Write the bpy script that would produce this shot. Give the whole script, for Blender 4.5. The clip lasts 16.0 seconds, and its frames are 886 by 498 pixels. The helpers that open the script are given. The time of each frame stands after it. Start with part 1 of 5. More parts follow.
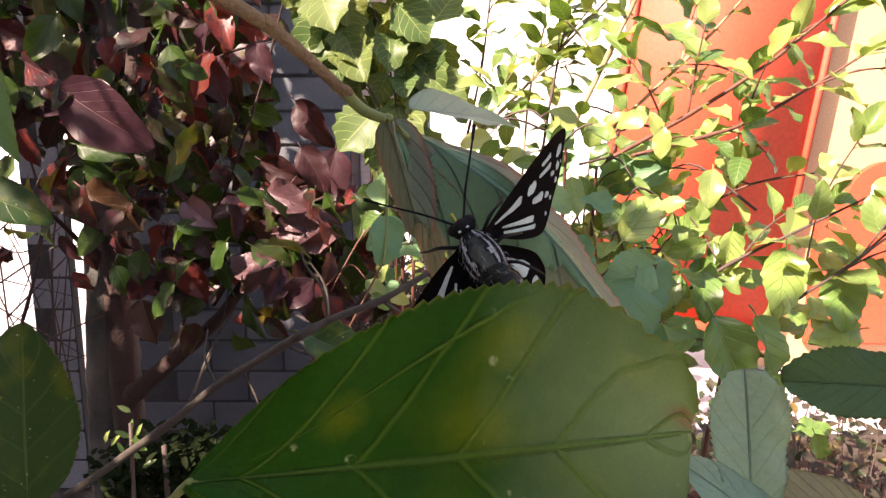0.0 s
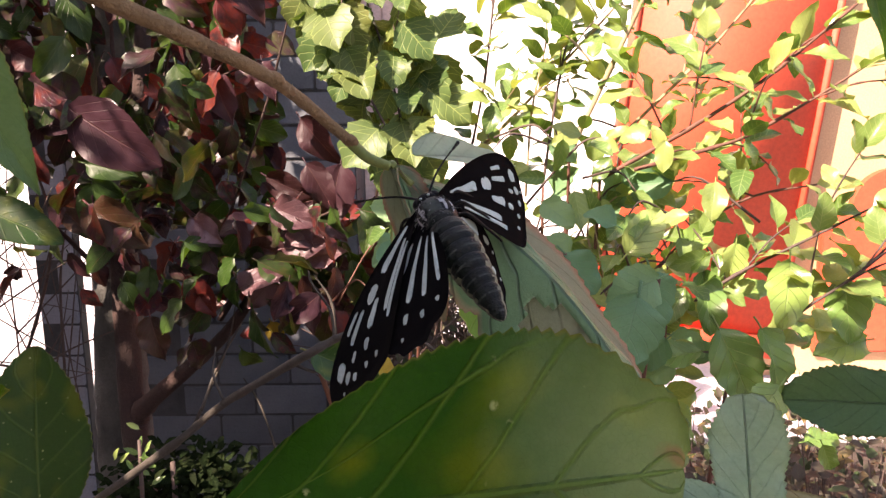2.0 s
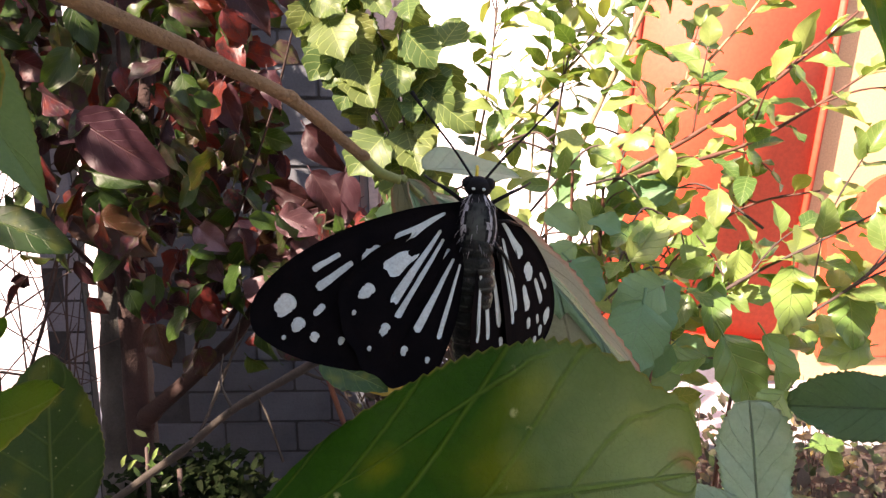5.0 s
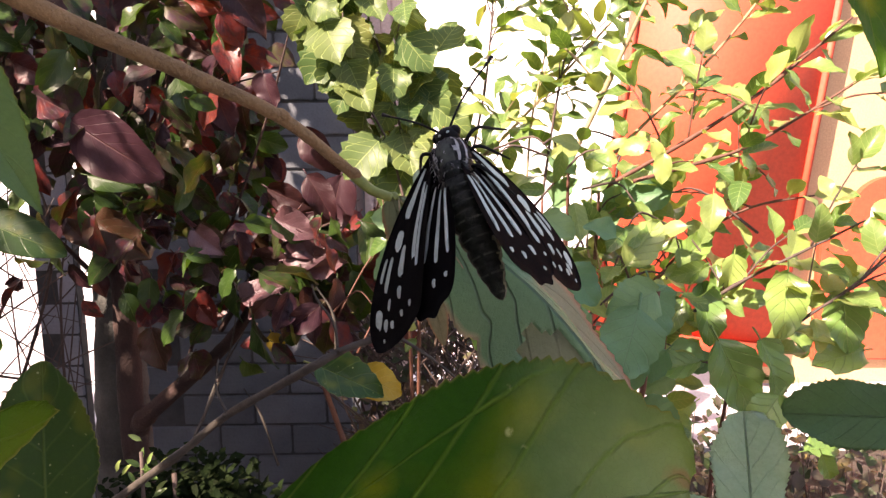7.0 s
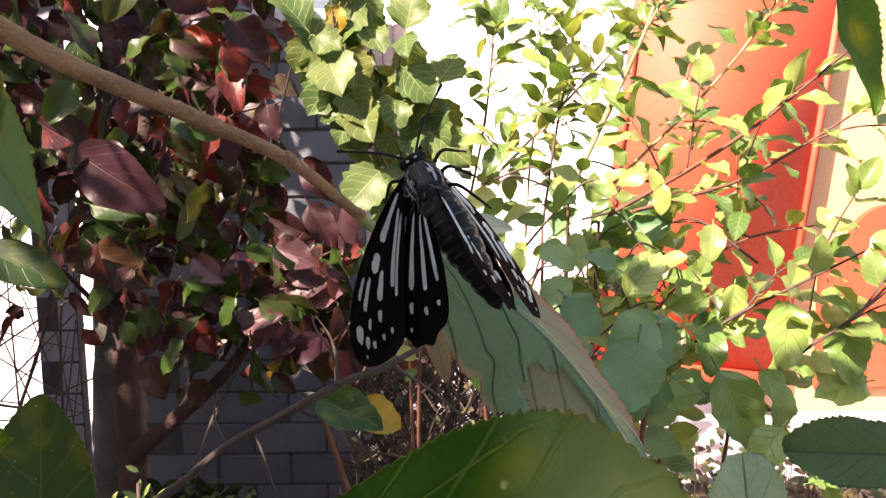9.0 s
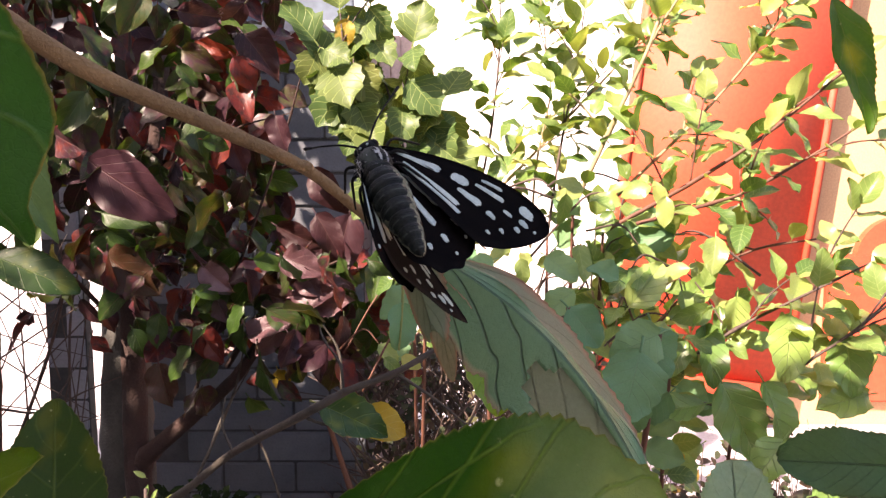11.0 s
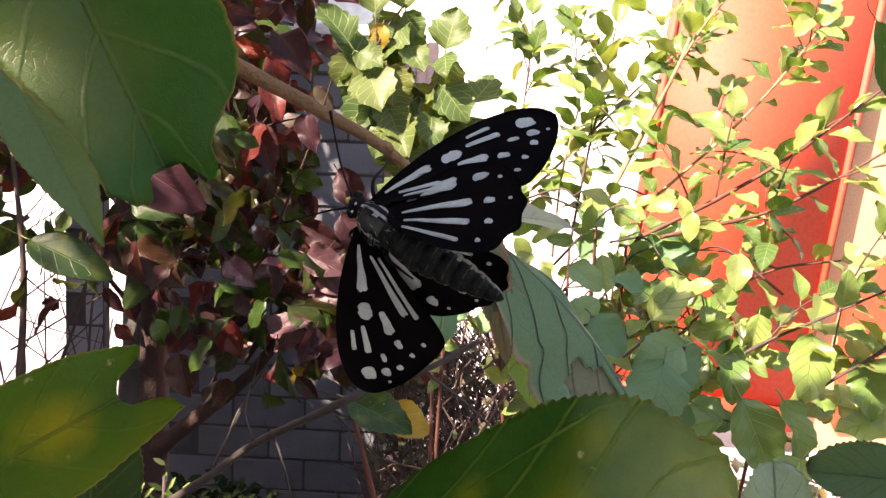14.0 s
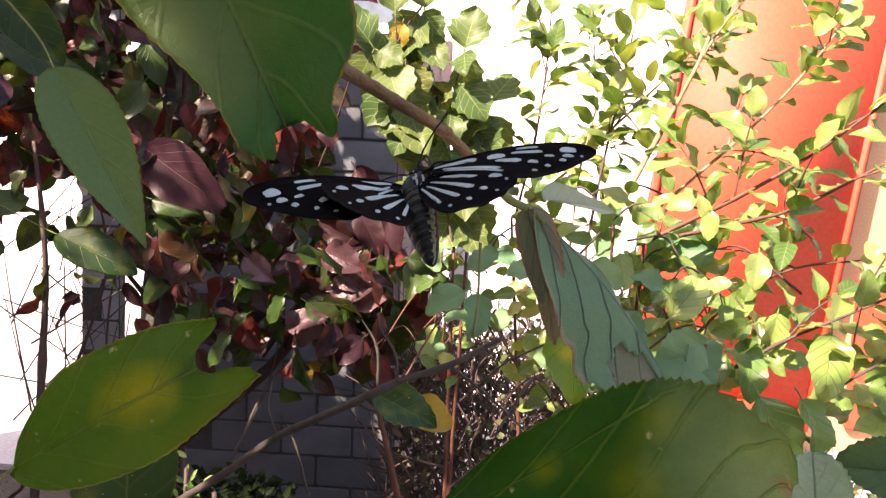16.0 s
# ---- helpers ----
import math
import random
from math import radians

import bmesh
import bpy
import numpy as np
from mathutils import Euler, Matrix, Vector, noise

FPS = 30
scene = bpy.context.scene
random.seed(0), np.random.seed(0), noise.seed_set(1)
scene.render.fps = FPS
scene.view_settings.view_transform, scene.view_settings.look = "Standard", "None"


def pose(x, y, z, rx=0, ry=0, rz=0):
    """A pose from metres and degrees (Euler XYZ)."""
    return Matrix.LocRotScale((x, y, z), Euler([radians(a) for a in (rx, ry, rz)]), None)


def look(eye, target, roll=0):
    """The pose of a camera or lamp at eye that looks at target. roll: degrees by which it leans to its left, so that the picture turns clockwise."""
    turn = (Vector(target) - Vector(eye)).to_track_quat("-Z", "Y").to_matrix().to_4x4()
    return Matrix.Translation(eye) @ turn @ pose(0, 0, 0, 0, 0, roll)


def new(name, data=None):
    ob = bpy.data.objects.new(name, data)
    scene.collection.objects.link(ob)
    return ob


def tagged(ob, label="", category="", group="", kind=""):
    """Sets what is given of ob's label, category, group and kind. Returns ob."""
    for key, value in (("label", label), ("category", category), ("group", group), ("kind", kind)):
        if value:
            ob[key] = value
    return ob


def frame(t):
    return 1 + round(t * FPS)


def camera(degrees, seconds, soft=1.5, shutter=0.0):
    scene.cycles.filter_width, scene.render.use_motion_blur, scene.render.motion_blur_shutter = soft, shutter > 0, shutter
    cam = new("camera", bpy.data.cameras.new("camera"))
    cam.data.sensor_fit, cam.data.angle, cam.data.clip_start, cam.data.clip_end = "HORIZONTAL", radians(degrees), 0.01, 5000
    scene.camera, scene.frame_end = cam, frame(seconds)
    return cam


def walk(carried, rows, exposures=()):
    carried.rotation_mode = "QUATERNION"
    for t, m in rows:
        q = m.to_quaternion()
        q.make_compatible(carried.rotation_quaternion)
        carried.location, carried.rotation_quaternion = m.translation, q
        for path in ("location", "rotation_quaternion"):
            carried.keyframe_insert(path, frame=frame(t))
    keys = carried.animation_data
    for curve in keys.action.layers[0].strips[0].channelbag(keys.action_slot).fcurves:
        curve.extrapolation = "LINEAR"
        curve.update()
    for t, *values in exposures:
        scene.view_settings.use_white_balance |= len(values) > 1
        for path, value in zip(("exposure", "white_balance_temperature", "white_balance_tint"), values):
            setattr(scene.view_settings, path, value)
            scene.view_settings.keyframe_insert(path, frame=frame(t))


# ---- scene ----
cam = camera(67.4, 16.0, soft=1.4)
PATH = [
    (0, (0.00000, 0.00000, 1.00000), (0.00530, 1.97033, 0.65682), 0.013),
    (0.5, (0.00290, -0.00000, 0.99944), (0.00571, 1.96989, 0.65375), -0.178),
    (1, (0.00218, -0.00086, 1.00222), (0.00141, 1.96917, 0.65730), -0.468),
    (1.5, (0.00129, -0.00235, 1.00427), (-0.00566, 1.97040, 0.67535), -0.740),
    (2, (0.00049, -0.00400, 1.00624), (-0.01030, 1.97116, 0.69221), -0.649),
    (2.5, (-0.00033, -0.00378, 1.00677), (-0.01276, 1.97354, 0.70669), -0.547),
    (3, (-0.00121, -0.00406, 1.00619), (-0.01972, 1.97457, 0.71523), -0.502),
    (3.5, (-0.00228, -0.00552, 1.00525), (-0.02514, 1.97189, 0.70637), -0.585),
    (4, (-0.00183, -0.00675, 1.00674), (-0.02523, 1.97100, 0.71018), -0.823),
    (6.5, (-0.00273, -0.00901, 1.00923), (-0.01176, 1.96914, 0.71456), -0.744),
    (7, (-0.00207, -0.00818, 1.01060), (-0.00744, 1.97064, 0.72036), -0.757),
    (7.5, (-0.00234, -0.00776, 1.01163), (-0.00727, 1.97180, 0.72651), -0.791),
    (8, (-0.00005, -0.00718, 1.01268), (-0.00288, 1.97547, 0.74980), -0.793),
    (8.5, (-0.00057, -0.00807, 1.01463), (-0.00511, 1.97880, 0.78584), -0.789),
    (9, (-0.00132, -0.00943, 1.01465), (-0.00900, 1.97928, 0.80266), -0.670),
    (11.5, (-0.00053, -0.01946, 1.01701), (-0.03396, 1.97225, 0.83819), -0.105),
    (12, (-0.00273, -0.01968, 1.01673), (-0.04470, 1.97242, 0.84416), 0.343),
    (12.5, (-0.00722, -0.02246, 1.01584), (-0.05744, 1.97015, 0.85159), 1.111),
    (13, (-0.01134, -0.02777, 1.01512), (-0.06742, 1.96495, 0.85410), 1.683),
    (13.5, (-0.01359, -0.02771, 1.01293), (-0.07304, 1.96464, 0.84868), 2.078),
    (14, (-0.01396, -0.02714, 1.01347), (-0.07671, 1.96530, 0.85141), 2.216),
    (14.5, (-0.01715, -0.02811, 1.01209), (-0.08412, 1.96427, 0.85097), 2.210),
    (15, (-0.01909, -0.02823, 1.01211), (-0.09005, 1.96400, 0.85089), 2.179),
    (15.5, (-0.02259, -0.03023, 1.01138), (-0.10067, 1.96164, 0.84895), 2.404),
    (16, (-0.02533, -0.03359, 1.01202), (-0.11380, 1.95741, 0.84434), 2.527),
]
walk(cam, [(t, look(eye, target, roll)) for t, eye, target, roll in PATH], [(0, 2.03, 7750, 30), (16, 2.03, 7750, 30)])


# ---- daylight ----
SUN_TO = Vector((-0.52, -0.50, 0.69)).normalized()
world = bpy.data.worlds.new("sky")
scene.world = world
world.use_nodes = True
wn = world.node_tree
sky = wn.nodes.new("ShaderNodeTexSky")
sky.sky_type, sky.sun_disc = "NISHITA", False
sky.sun_elevation = math.asin(SUN_TO.z)
sky.sun_rotation = math.atan2(SUN_TO.x, SUN_TO.y)
sky.air_density, sky.dust_density = 1.0, 2.0
wn.links.new(sky.outputs[0], wn.nodes["Background"].inputs[0])
wn.nodes["Background"].inputs[1].default_value = 0.127
sun = new("sun", bpy.data.lights.new("sun", "SUN"))
sun.data.energy, sun.data.angle, sun.data.color = 5.0, radians(0.5), (1.0, 0.94, 0.84)
sun.matrix_world = look(SUN_TO * 20, (0, 0, 0))


# ---- materials ----
def nodes_of(name):
    m = bpy.data.materials.new(name)
    m.use_nodes = True
    t = m.node_tree
    return m, t, t.nodes["Principled BSDF"]


def maths(t, op, a, b=None, c=None):
    n = t.nodes.new("ShaderNodeMath")
    n.operation = op
    for i, v in enumerate((a, b, c)):
        if v is None:
            continue
        if isinstance(v, (int, float)):
            n.inputs[i].default_value = v
        else:
            t.links.new(v, n.inputs[i])
    return n.outputs[0]


def mix(t, fac, a, b, blend="MIX"):
    n = t.nodes.new("ShaderNodeMix")
    n.data_type, n.blend_type = "RGBA", blend
    for sock, v in ((n.inputs[0], fac), (n.inputs[6], a), (n.inputs[7], b)):
        if isinstance(v, (int, float)):
            sock.default_value = v
        elif isinstance(v, tuple):
            sock.default_value = (*v, 1.0) if len(v) == 3 else v
        else:
            t.links.new(v, sock)
    return n.outputs[2]


def noise_of(t, scale, detail=3.0, coord=None, rough=0.55):
    n = t.nodes.new("ShaderNodeTexNoise")
    n.inputs["Scale"].default_value = scale
    n.inputs["Detail"].default_value = detail
    n.inputs["Roughness"].default_value = rough
    if coord is None:
        coord = t.nodes.new("ShaderNodeTexCoord").outputs["Object"]
    t.links.new(coord, n.inputs["Vector"])
    return n.outputs[0]


def ramp(t, value, lo, hi):
    n = t.nodes.new("ShaderNodeMapRange")
    n.inputs[1].default_value, n.inputs[2].default_value = lo, hi
    t.links.new(value, n.inputs[0])
    return n.outputs[0]


def bump(t, bsdf, height, strength, distance):
    b = t.nodes.new("ShaderNodeBump")
    b.inputs["Strength"].default_value, b.inputs["Distance"].default_value = strength, distance
    t.links.new(height, b.inputs["Height"])
    t.links.new(b.outputs[0], bsdf.inputs["Normal"])
    return b


def plain(name, a, b, scale, rough, fine=None, strength=0.3, dist=0.001, metal=0.0):
    """Two tones in soft patches, a finer grain and a fine relief."""
    m, t, p = nodes_of(name)
    big, small = noise_of(t, scale), noise_of(t, fine or scale * 9, 4.0)
    col = mix(t, ramp(t, big, 0.3, 0.7), a, b)
    col = mix(t, ramp(t, small, 0.35, 0.75), col, mix(t, 1.0, col, (0.75, 0.72, 0.7), "MULTIPLY"))
    t.links.new(col, p.inputs["Base Color"])
    p.inputs["Roughness"].default_value, p.inputs["Metallic"].default_value = rough, metal
    bump(t, p, small, strength, dist)
    return m


def leaf_material(name, tones, vein, rough=0.45, clear=0.35, blotch=None, veins=7.0, lean=0.9, seed_scale=1.0, palm=False, relief=0.5, side_veins=1.0, shine=0.5, rim=None, rim_from=0.47, stains=(), mottle=45, mottled=0.35, spread=0.9, spotted=0.85, wobble=0.22, sheens_and_blotches=(), net=0.0):
    """A leaf: tones vary from leaf to leaf and in patches, side veins run from the midrib to the margin, light shines through."""
    m, t, p = nodes_of(name)
    uv = t.nodes.new("ShaderNodeUVMap")
    sep = t.nodes.new("ShaderNodeSeparateXYZ")
    t.links.new(uv.outputs[0], sep.inputs[0])
    info = t.nodes.new("ShaderNodeObjectInfo")
    geo = t.nodes.new("ShaderNodeNewGeometry")
    chance = maths(t, "FRACT", maths(t, "ADD", info.outputs["Random"], geo.outputs["Random Per Island"]))
    across = maths(t, "ABSOLUTE", maths(t, "SUBTRACT", sep.outputs[0], 0.5))
    co = t.nodes.new("ShaderNodeTexCoord").outputs["Object"]
    wob = noise_of(t, 120 * seed_scale, 2.0, co)
    along = maths(t, "SUBTRACT", maths(t, "MULTIPLY", sep.outputs[1], veins), maths(t, "MULTIPLY", across, lean * veins * 0.6))
    along = maths(t, "ADD", along, maths(t, "MULTIPLY", wob, wobble))
    saw = maths(t, "ABSOLUTE", maths(t, "SUBTRACT", maths(t, "FRACT", along), 0.5))
    side = ramp(t, saw, 0.06, 0.015)
    mid = ramp(t, across, 0.018, 0.006)
    lines = maths(t, "MAXIMUM", maths(t, "MULTIPLY", side, side_veins), mid)
    if palm:
        fan = maths(t, "ADD", maths(t, "DIVIDE", across, maths(t, "ADD", maths(t, "POWER", sep.outputs[1], 0.8), 0.02)), maths(t, "MULTIPLY", maths(t, "SUBTRACT", wob, 0.5), 0.06))
        ray = maths(t, "MULTIPLY", ramp(t, maths(t, "ABSOLUTE", maths(t, "SUBTRACT", fan, 0.62)), 0.02, 0.006), ramp(t, sep.outputs[1], 0.75, 0.55))
        lines = maths(t, "MAXIMUM", lines, ray)
    big = noise_of(t, mottle * seed_scale, 4.0, co)
    fine = noise_of(t, 700 * seed_scale, 4.0, co)
    cr = t.nodes.new("ShaderNodeValToRGB")
    els = cr.color_ramp.elements
    while len(els) < len(tones):
        els.new(0.5)
    for i, c in enumerate(tones):
        els[i].position = i / max(1, len(tones) - 1)
        els[i].color = (*c, 1)
    t.links.new(maths(t, "ADD", maths(t, "MULTIPLY", chance, spread), maths(t, "MULTIPLY", maths(t, "SUBTRACT", big, 0.5 - 0.5 * (1 - spread)), mottled)), cr.inputs[0])
    col = mix(t, maths(t, "MULTIPLY", ramp(t, fine, 0.35, 0.8), 0.35), cr.outputs[0], mix(t, 1.0, cr.outputs[0], (0.55, 0.6, 0.5), "MULTIPLY"))
    if blotch:
        spots = ramp(t, noise_of(t, 52 * seed_scale, 1.0, co), 0.53, 0.68)
        col = mix(t, maths(t, "MULTIPLY", spots, spotted), col, blotch)
        v = t.nodes.new("ShaderNodeTexVoronoi")
        v.inputs["Scale"].default_value = 190 * seed_scale
        t.links.new(co, v.inputs["Vector"])
        dots = maths(t, "MULTIPLY", ramp(t, v.outputs["Distance"], 0.16, 0.08), ramp(t, fine, 0.5, 0.6))
        col = mix(t, dots, col, (0.42, 0.48, 0.28))
    for su, sv, sr in stains:
        du = maths(t, "MULTIPLY", maths(t, "SUBTRACT", sep.outputs[0], su), 0.7)
        away = maths(t, "SQRT", maths(t, "ADD", maths(t, "POWER", du, 2.0), maths(t, "POWER", maths(t, "SUBTRACT", sep.outputs[1], sv), 2.0)))
        away = maths(t, "ADD", away, maths(t, "MULTIPLY", maths(t, "SUBTRACT", noise_of(t, 160, 3.0, co), 0.5), 0.12))
        col = mix(t, maths(t, "MULTIPLY", ramp(t, away, sr, sr * 0.1), 0.42), col, blotch)
    # soft tinted patches: sheen put into the colour, and real blotches
    for su, sv, sr, tint in sheens_and_blotches:
        du = maths(t, "MULTIPLY", maths(t, "SUBTRACT", sep.outputs[0], su), 0.5)
        away = maths(t, "SQRT", maths(t, "ADD", maths(t, "POWER", du, 2.0), maths(t, "POWER", maths(t, "SUBTRACT", sep.outputs[1], sv), 2.0)))
        away = maths(t, "ADD", away, maths(t, "MULTIPLY", maths(t, "SUBTRACT", noise_of(t, 110, 4.0, co), 0.5), 0.22))
        col = mix(t, maths(t, "MULTIPLY", ramp(t, away, sr, sr * 0.2), 0.75), col, tint)
    col = mix(t, maths(t, "MULTIPLY", lines, 0.55), col, vein)
    mesh_lines = None
    if net:
        cells = t.nodes.new("ShaderNodeTexVoronoi")
        cells.feature = "DISTANCE_TO_EDGE"
        cells.inputs["Scale"].default_value = net
        t.links.new(co, cells.inputs["Vector"])
        mesh_lines = ramp(t, cells.outputs["Distance"], 0.12, 0.0)
        col = mix(t, maths(t, "MULTIPLY", mesh_lines, 0.07), col, mix(t, 1.0, col, (0.55, 0.6, 0.5), "MULTIPLY"))
    if rim:
        edge = maths(t, "ADD", across, maths(t, "MULTIPLY", maths(t, "SUBTRACT", wob, 0.5), 0.03))
        col = mix(t, maths(t, "MULTIPLY", ramp(t, edge, rim_from, 0.5), 0.8), col, rim)
    t.links.new(col, p.inputs["Base Color"])
    p.inputs["Roughness"].default_value = rough
    p.inputs["Specular IOR Level"].default_value = shine
    high = maths(t, "SUBTRACT", maths(t, "MULTIPLY", fine, 0.25), maths(t, "MULTIPLY", lines, 0.8))
    if mesh_lines:
        high = maths(t, "SUBTRACT", high, maths(t, "MULTIPLY", mesh_lines, 0.06))
    b = bump(t, p, high, relief, 0.0006)
    tr = t.nodes.new("ShaderNodeBsdfTranslucent")
    t.links.new(mix(t, 1.0, col, (1.25, 1.25, 0.5), "MULTIPLY"), tr.inputs[0])
    t.links.new(b.outputs[0], tr.inputs["Normal"])
    sh = t.nodes.new("ShaderNodeMixShader")
    sh.inputs[0].default_value = clear
    t.links.new(p.outputs[0], sh.inputs[1])
    t.links.new(tr.outputs[0], sh.inputs[2])
    t.links.new(sh.outputs[0], t.nodes["Material Output"].inputs[0])
    return m


def brick_material(name, a, b, dark):
    m, t, p = nodes_of(name)
    info = t.nodes.new("ShaderNodeObjectInfo")
    grain, stain = noise_of(t, 160, 5.0), noise_of(t, 9, 3.0)
    col = mix(t, info.outputs["Random"], a, b)
    col = mix(t, maths(t, "MULTIPLY", ramp(t, stain, 0.4, 0.8), 0.5), col, dark)
    col = mix(t, maths(t, "MULTIPLY", ramp(t, grain, 0.45, 0.75), 0.5), col, mix(t, 1.0, col, (0.6, 0.6, 0.62), "MULTIPLY"))
    t.links.new(col, p.inputs["Base Color"])
    p.inputs["Roughness"].default_value = 0.85
    bump(t, p, grain, 0.5, 0.002)
    return m


GREEN_NEAR = leaf_material("hackberry_leaf_green", [(0.022, 0.070, 0.014), (0.034, 0.095, 0.018), (0.05, 0.12, 0.024)], (0.13, 0.22, 0.05), 0.38, 0.3, (0.26, 0.27, 0.02), 5, 0.9, 1.0, side_veins=0.5, net=1100, wobble=0.1, relief=1.0, rim=(0.24, 0.25, 0.09), rim_from=0.487, spotted=0.3)
# the large pale patch at the tip end is sky sheen put into the colour
FRONT_LEAF = leaf_material("blotched_leaf_green", [(0.016, 0.095, 0.005), (0.030, 0.150, 0.009), (0.060, 0.21, 0.018)], (0.15, 0.30, 0.05), 0.40, 0.40, (0.30, 0.34, 0.012), 5, 0.9, 1.0, True, side_veins=0.85, rim=(0.22, 0.25, 0.08), rim_from=0.488, stains=((0.42, 0.56, 0.10), (0.30, 0.27, 0.07), (0.16, 0.62, 0.09), (0.62, 0.75, 0.1), (0.2, 0.86, 0.07)), relief=1.1, net=1100, shine=0.22, spotted=0.2, wobble=0.12, sheens_and_blotches=((0.42, 0.97, 0.46, (0.33, 0.47, 0.27)), (0.8, 0.76, 0.14, (0.11, 0.22, 0.085)), (0.35, 0.985, 0.05, (0.38, 0.26, 0.17))))
GREEN_BRIGHT = leaf_material("bright_leaf_green", [(0.05, 0.16, 0.010), (0.08, 0.21, 0.014), (0.13, 0.26, 0.018)], (0.2, 0.3, 0.06), 0.42, 0.42, (0.26, 0.31, 0.03), 5, 0.9, 1.0, side_veins=0.5, net=1100, wobble=0.1, relief=0.8, rim=(0.33, 0.33, 0.12), rim_from=0.482, spotted=0.3, sheens_and_blotches=((0.5, 0.45, 0.16, (0.40, 0.40, 0.02)),))
UNDERSIDE = leaf_material("pale_leaf_underside", [(0.34, 0.35, 0.2), (0.44, 0.34, 0.24)], (0.2, 0.2, 0.12), 0.7, 0.25, None, 8, 1.1, 1.0, relief=0.8)
GREEN_GREY = leaf_material("drooping_leaf_grey_green", [(0.085, 0.205, 0.095), (0.11, 0.245, 0.115), (0.15, 0.275, 0.14)], (0.045, 0.085, 0.05), 0.5, 0.2, None, 5, 1.5, 1.0, relief=1.6, side_veins=0.8, wobble=0.10, rim=(0.42, 0.30, 0.20), rim_from=0.455, net=1100)
BLUE_GREEN = leaf_material("blue_green_leaf", [(0.26, 0.44, 0.33), (0.37, 0.54, 0.42), (0.48, 0.61, 0.47)], (0.15, 0.25, 0.18), 0.5, 0.2, None, 6, 1.2, relief=1.4, wobble=0.12, side_veins=0.2, net=1100, mottle=90, mottled=1.2)
GREEN_BUSH = leaf_material("bush_leaf_yellow_green", [(0.065, 0.14, 0.035), (0.11, 0.20, 0.05), (0.17, 0.26, 0.075), (0.25, 0.32, 0.10), (0.36, 0.38, 0.12)], (0.28, 0.36, 0.13), 0.33, 0.38, None, 6, 0.9, 0.6)
RED_LEAF = leaf_material("dogwood_leaf_autumn", [(0.018, 0.040, 0.010), (0.034, 0.075, 0.014), (0.022, 0.022, 0.010), (0.040, 0.014, 0.018), (0.030, 0.011, 0.016), (0.055, 0.024, 0.036), (0.16, 0.024, 0.018), (0.034, 0.016, 0.018), (0.026, 0.055, 0.013), (0.060, 0.060, 0.016), (0.050, 0.020, 0.030), (0.13, 0.024, 0.016)], (0.10, 0.05, 0.035), 0.36, 0.28, None, 6, 1.6, 1.0, side_veins=0.4, shine=0.3, mottle=42, mottled=0.45, spread=1.0, relief=1.0, wobble=0.1)
PURPLE_LEAF = leaf_material("dogwood_leaf_purple", [(0.026, 0.022, 0.010), (0.034, 0.011, 0.013), (0.042, 0.016, 0.022), (0.052, 0.022, 0.030)], (0.08, 0.035, 0.03), 0.42, 0.25, None, 6, 1.4, 1.0, side_veins=0.4, shine=0.25, mottle=70, mottled=1.5, spread=0.7, relief=0.9)
MAUVE_LEAF = leaf_material("dogwood_leaf_mauve", [(0.046, 0.018, 0.020), (0.085, 0.036, 0.042), (0.17, 0.090, 0.10)], (0.16, 0.08, 0.08), 0.34, 0.25, None, 6, 1.4, 1.0, side_veins=0.4, shine=0.55, mottle=90, mottled=1.6, spread=0.7, relief=1.4)
WINE_LEAF = leaf_material("dogwood_leaf_wine", [(0.020, 0.045, 0.010), (0.045, 0.030, 0.012), (0.070, 0.013, 0.014), (0.095, 0.014, 0.016)], (0.12, 0.05, 0.03), 0.36, 0.3, None, 6, 1.4, 1.0, side_veins=0.4, shine=0.45, mottle=60, mottled=1.2, spread=0.6, relief=1.2)
SCARLET_LEAF = leaf_material("dogwood_leaf_scarlet", [(0.09, 0.018, 0.012), (0.16, 0.024, 0.018), (0.23, 0.040, 0.024)], (0.2, 0.08, 0.05), 0.36, 0.35, None, 6, 1.4, 1.0, side_veins=0.4, shine=0.45, mottle=60, mottled=0.8, spread=0.7, relief=1.0)
DOGWOOD_GREEN = leaf_material("dogwood_leaf_green", [(0.018, 0.045, 0.008), (0.032, 0.075, 0.012), (0.055, 0.09, 0.015)], (0.10, 0.15, 0.05), 0.38, 0.35, None, 6, 1.4, 1.0, side_veins=0.5, shine=0.45, mottle=60, mottled=0.8, spread=0.7, relief=1.0)
LOBED_LEAF = leaf_material("lobed_leaf_yellow_green", [(0.060, 0.115, 0.036), (0.075, 0.135, 0.044), (0.095, 0.150, 0.050), (0.11, 0.16, 0.052), (0.15, 0.155, 0.04)], (0.3, 0.38, 0.12), 0.4, 0.34, None, 6, 0.9, 0.6, palm=True, shine=0.2)
ROLLED = leaf_material("pink_flushed_leaf", [(0.23, 0.31, 0.20), (0.29, 0.34, 0.23), (0.36, 0.34, 0.25)], (0.12, 0.13, 0.07), 0.6, 0.1, None, 5, 1.5, 1.0, relief=1.4, side_veins=0.5, wobble=0.10, mottled=0.7, rim=(0.50, 0.24, 0.16), rim_from=0.37, net=1100)
UPPER_LEAF = leaf_material("lit_leaf_green", [(0.034, 0.15, 0.028), (0.048, 0.185, 0.036), (0.07, 0.21, 0.045)], (0.15, 0.27, 0.08), 0.42, 0.36, (0.30, 0.22, 0.05), 5, 0.9, 1.0, side_veins=0.5, net=1100, rim=(0.34, 0.28, 0.1), rim_from=0.48, relief=0.8, spotted=0.0, wobble=0.1, sheens_and_blotches=((0.88, 0.55, 0.30, (0.17, 0.24, 0.09)),))
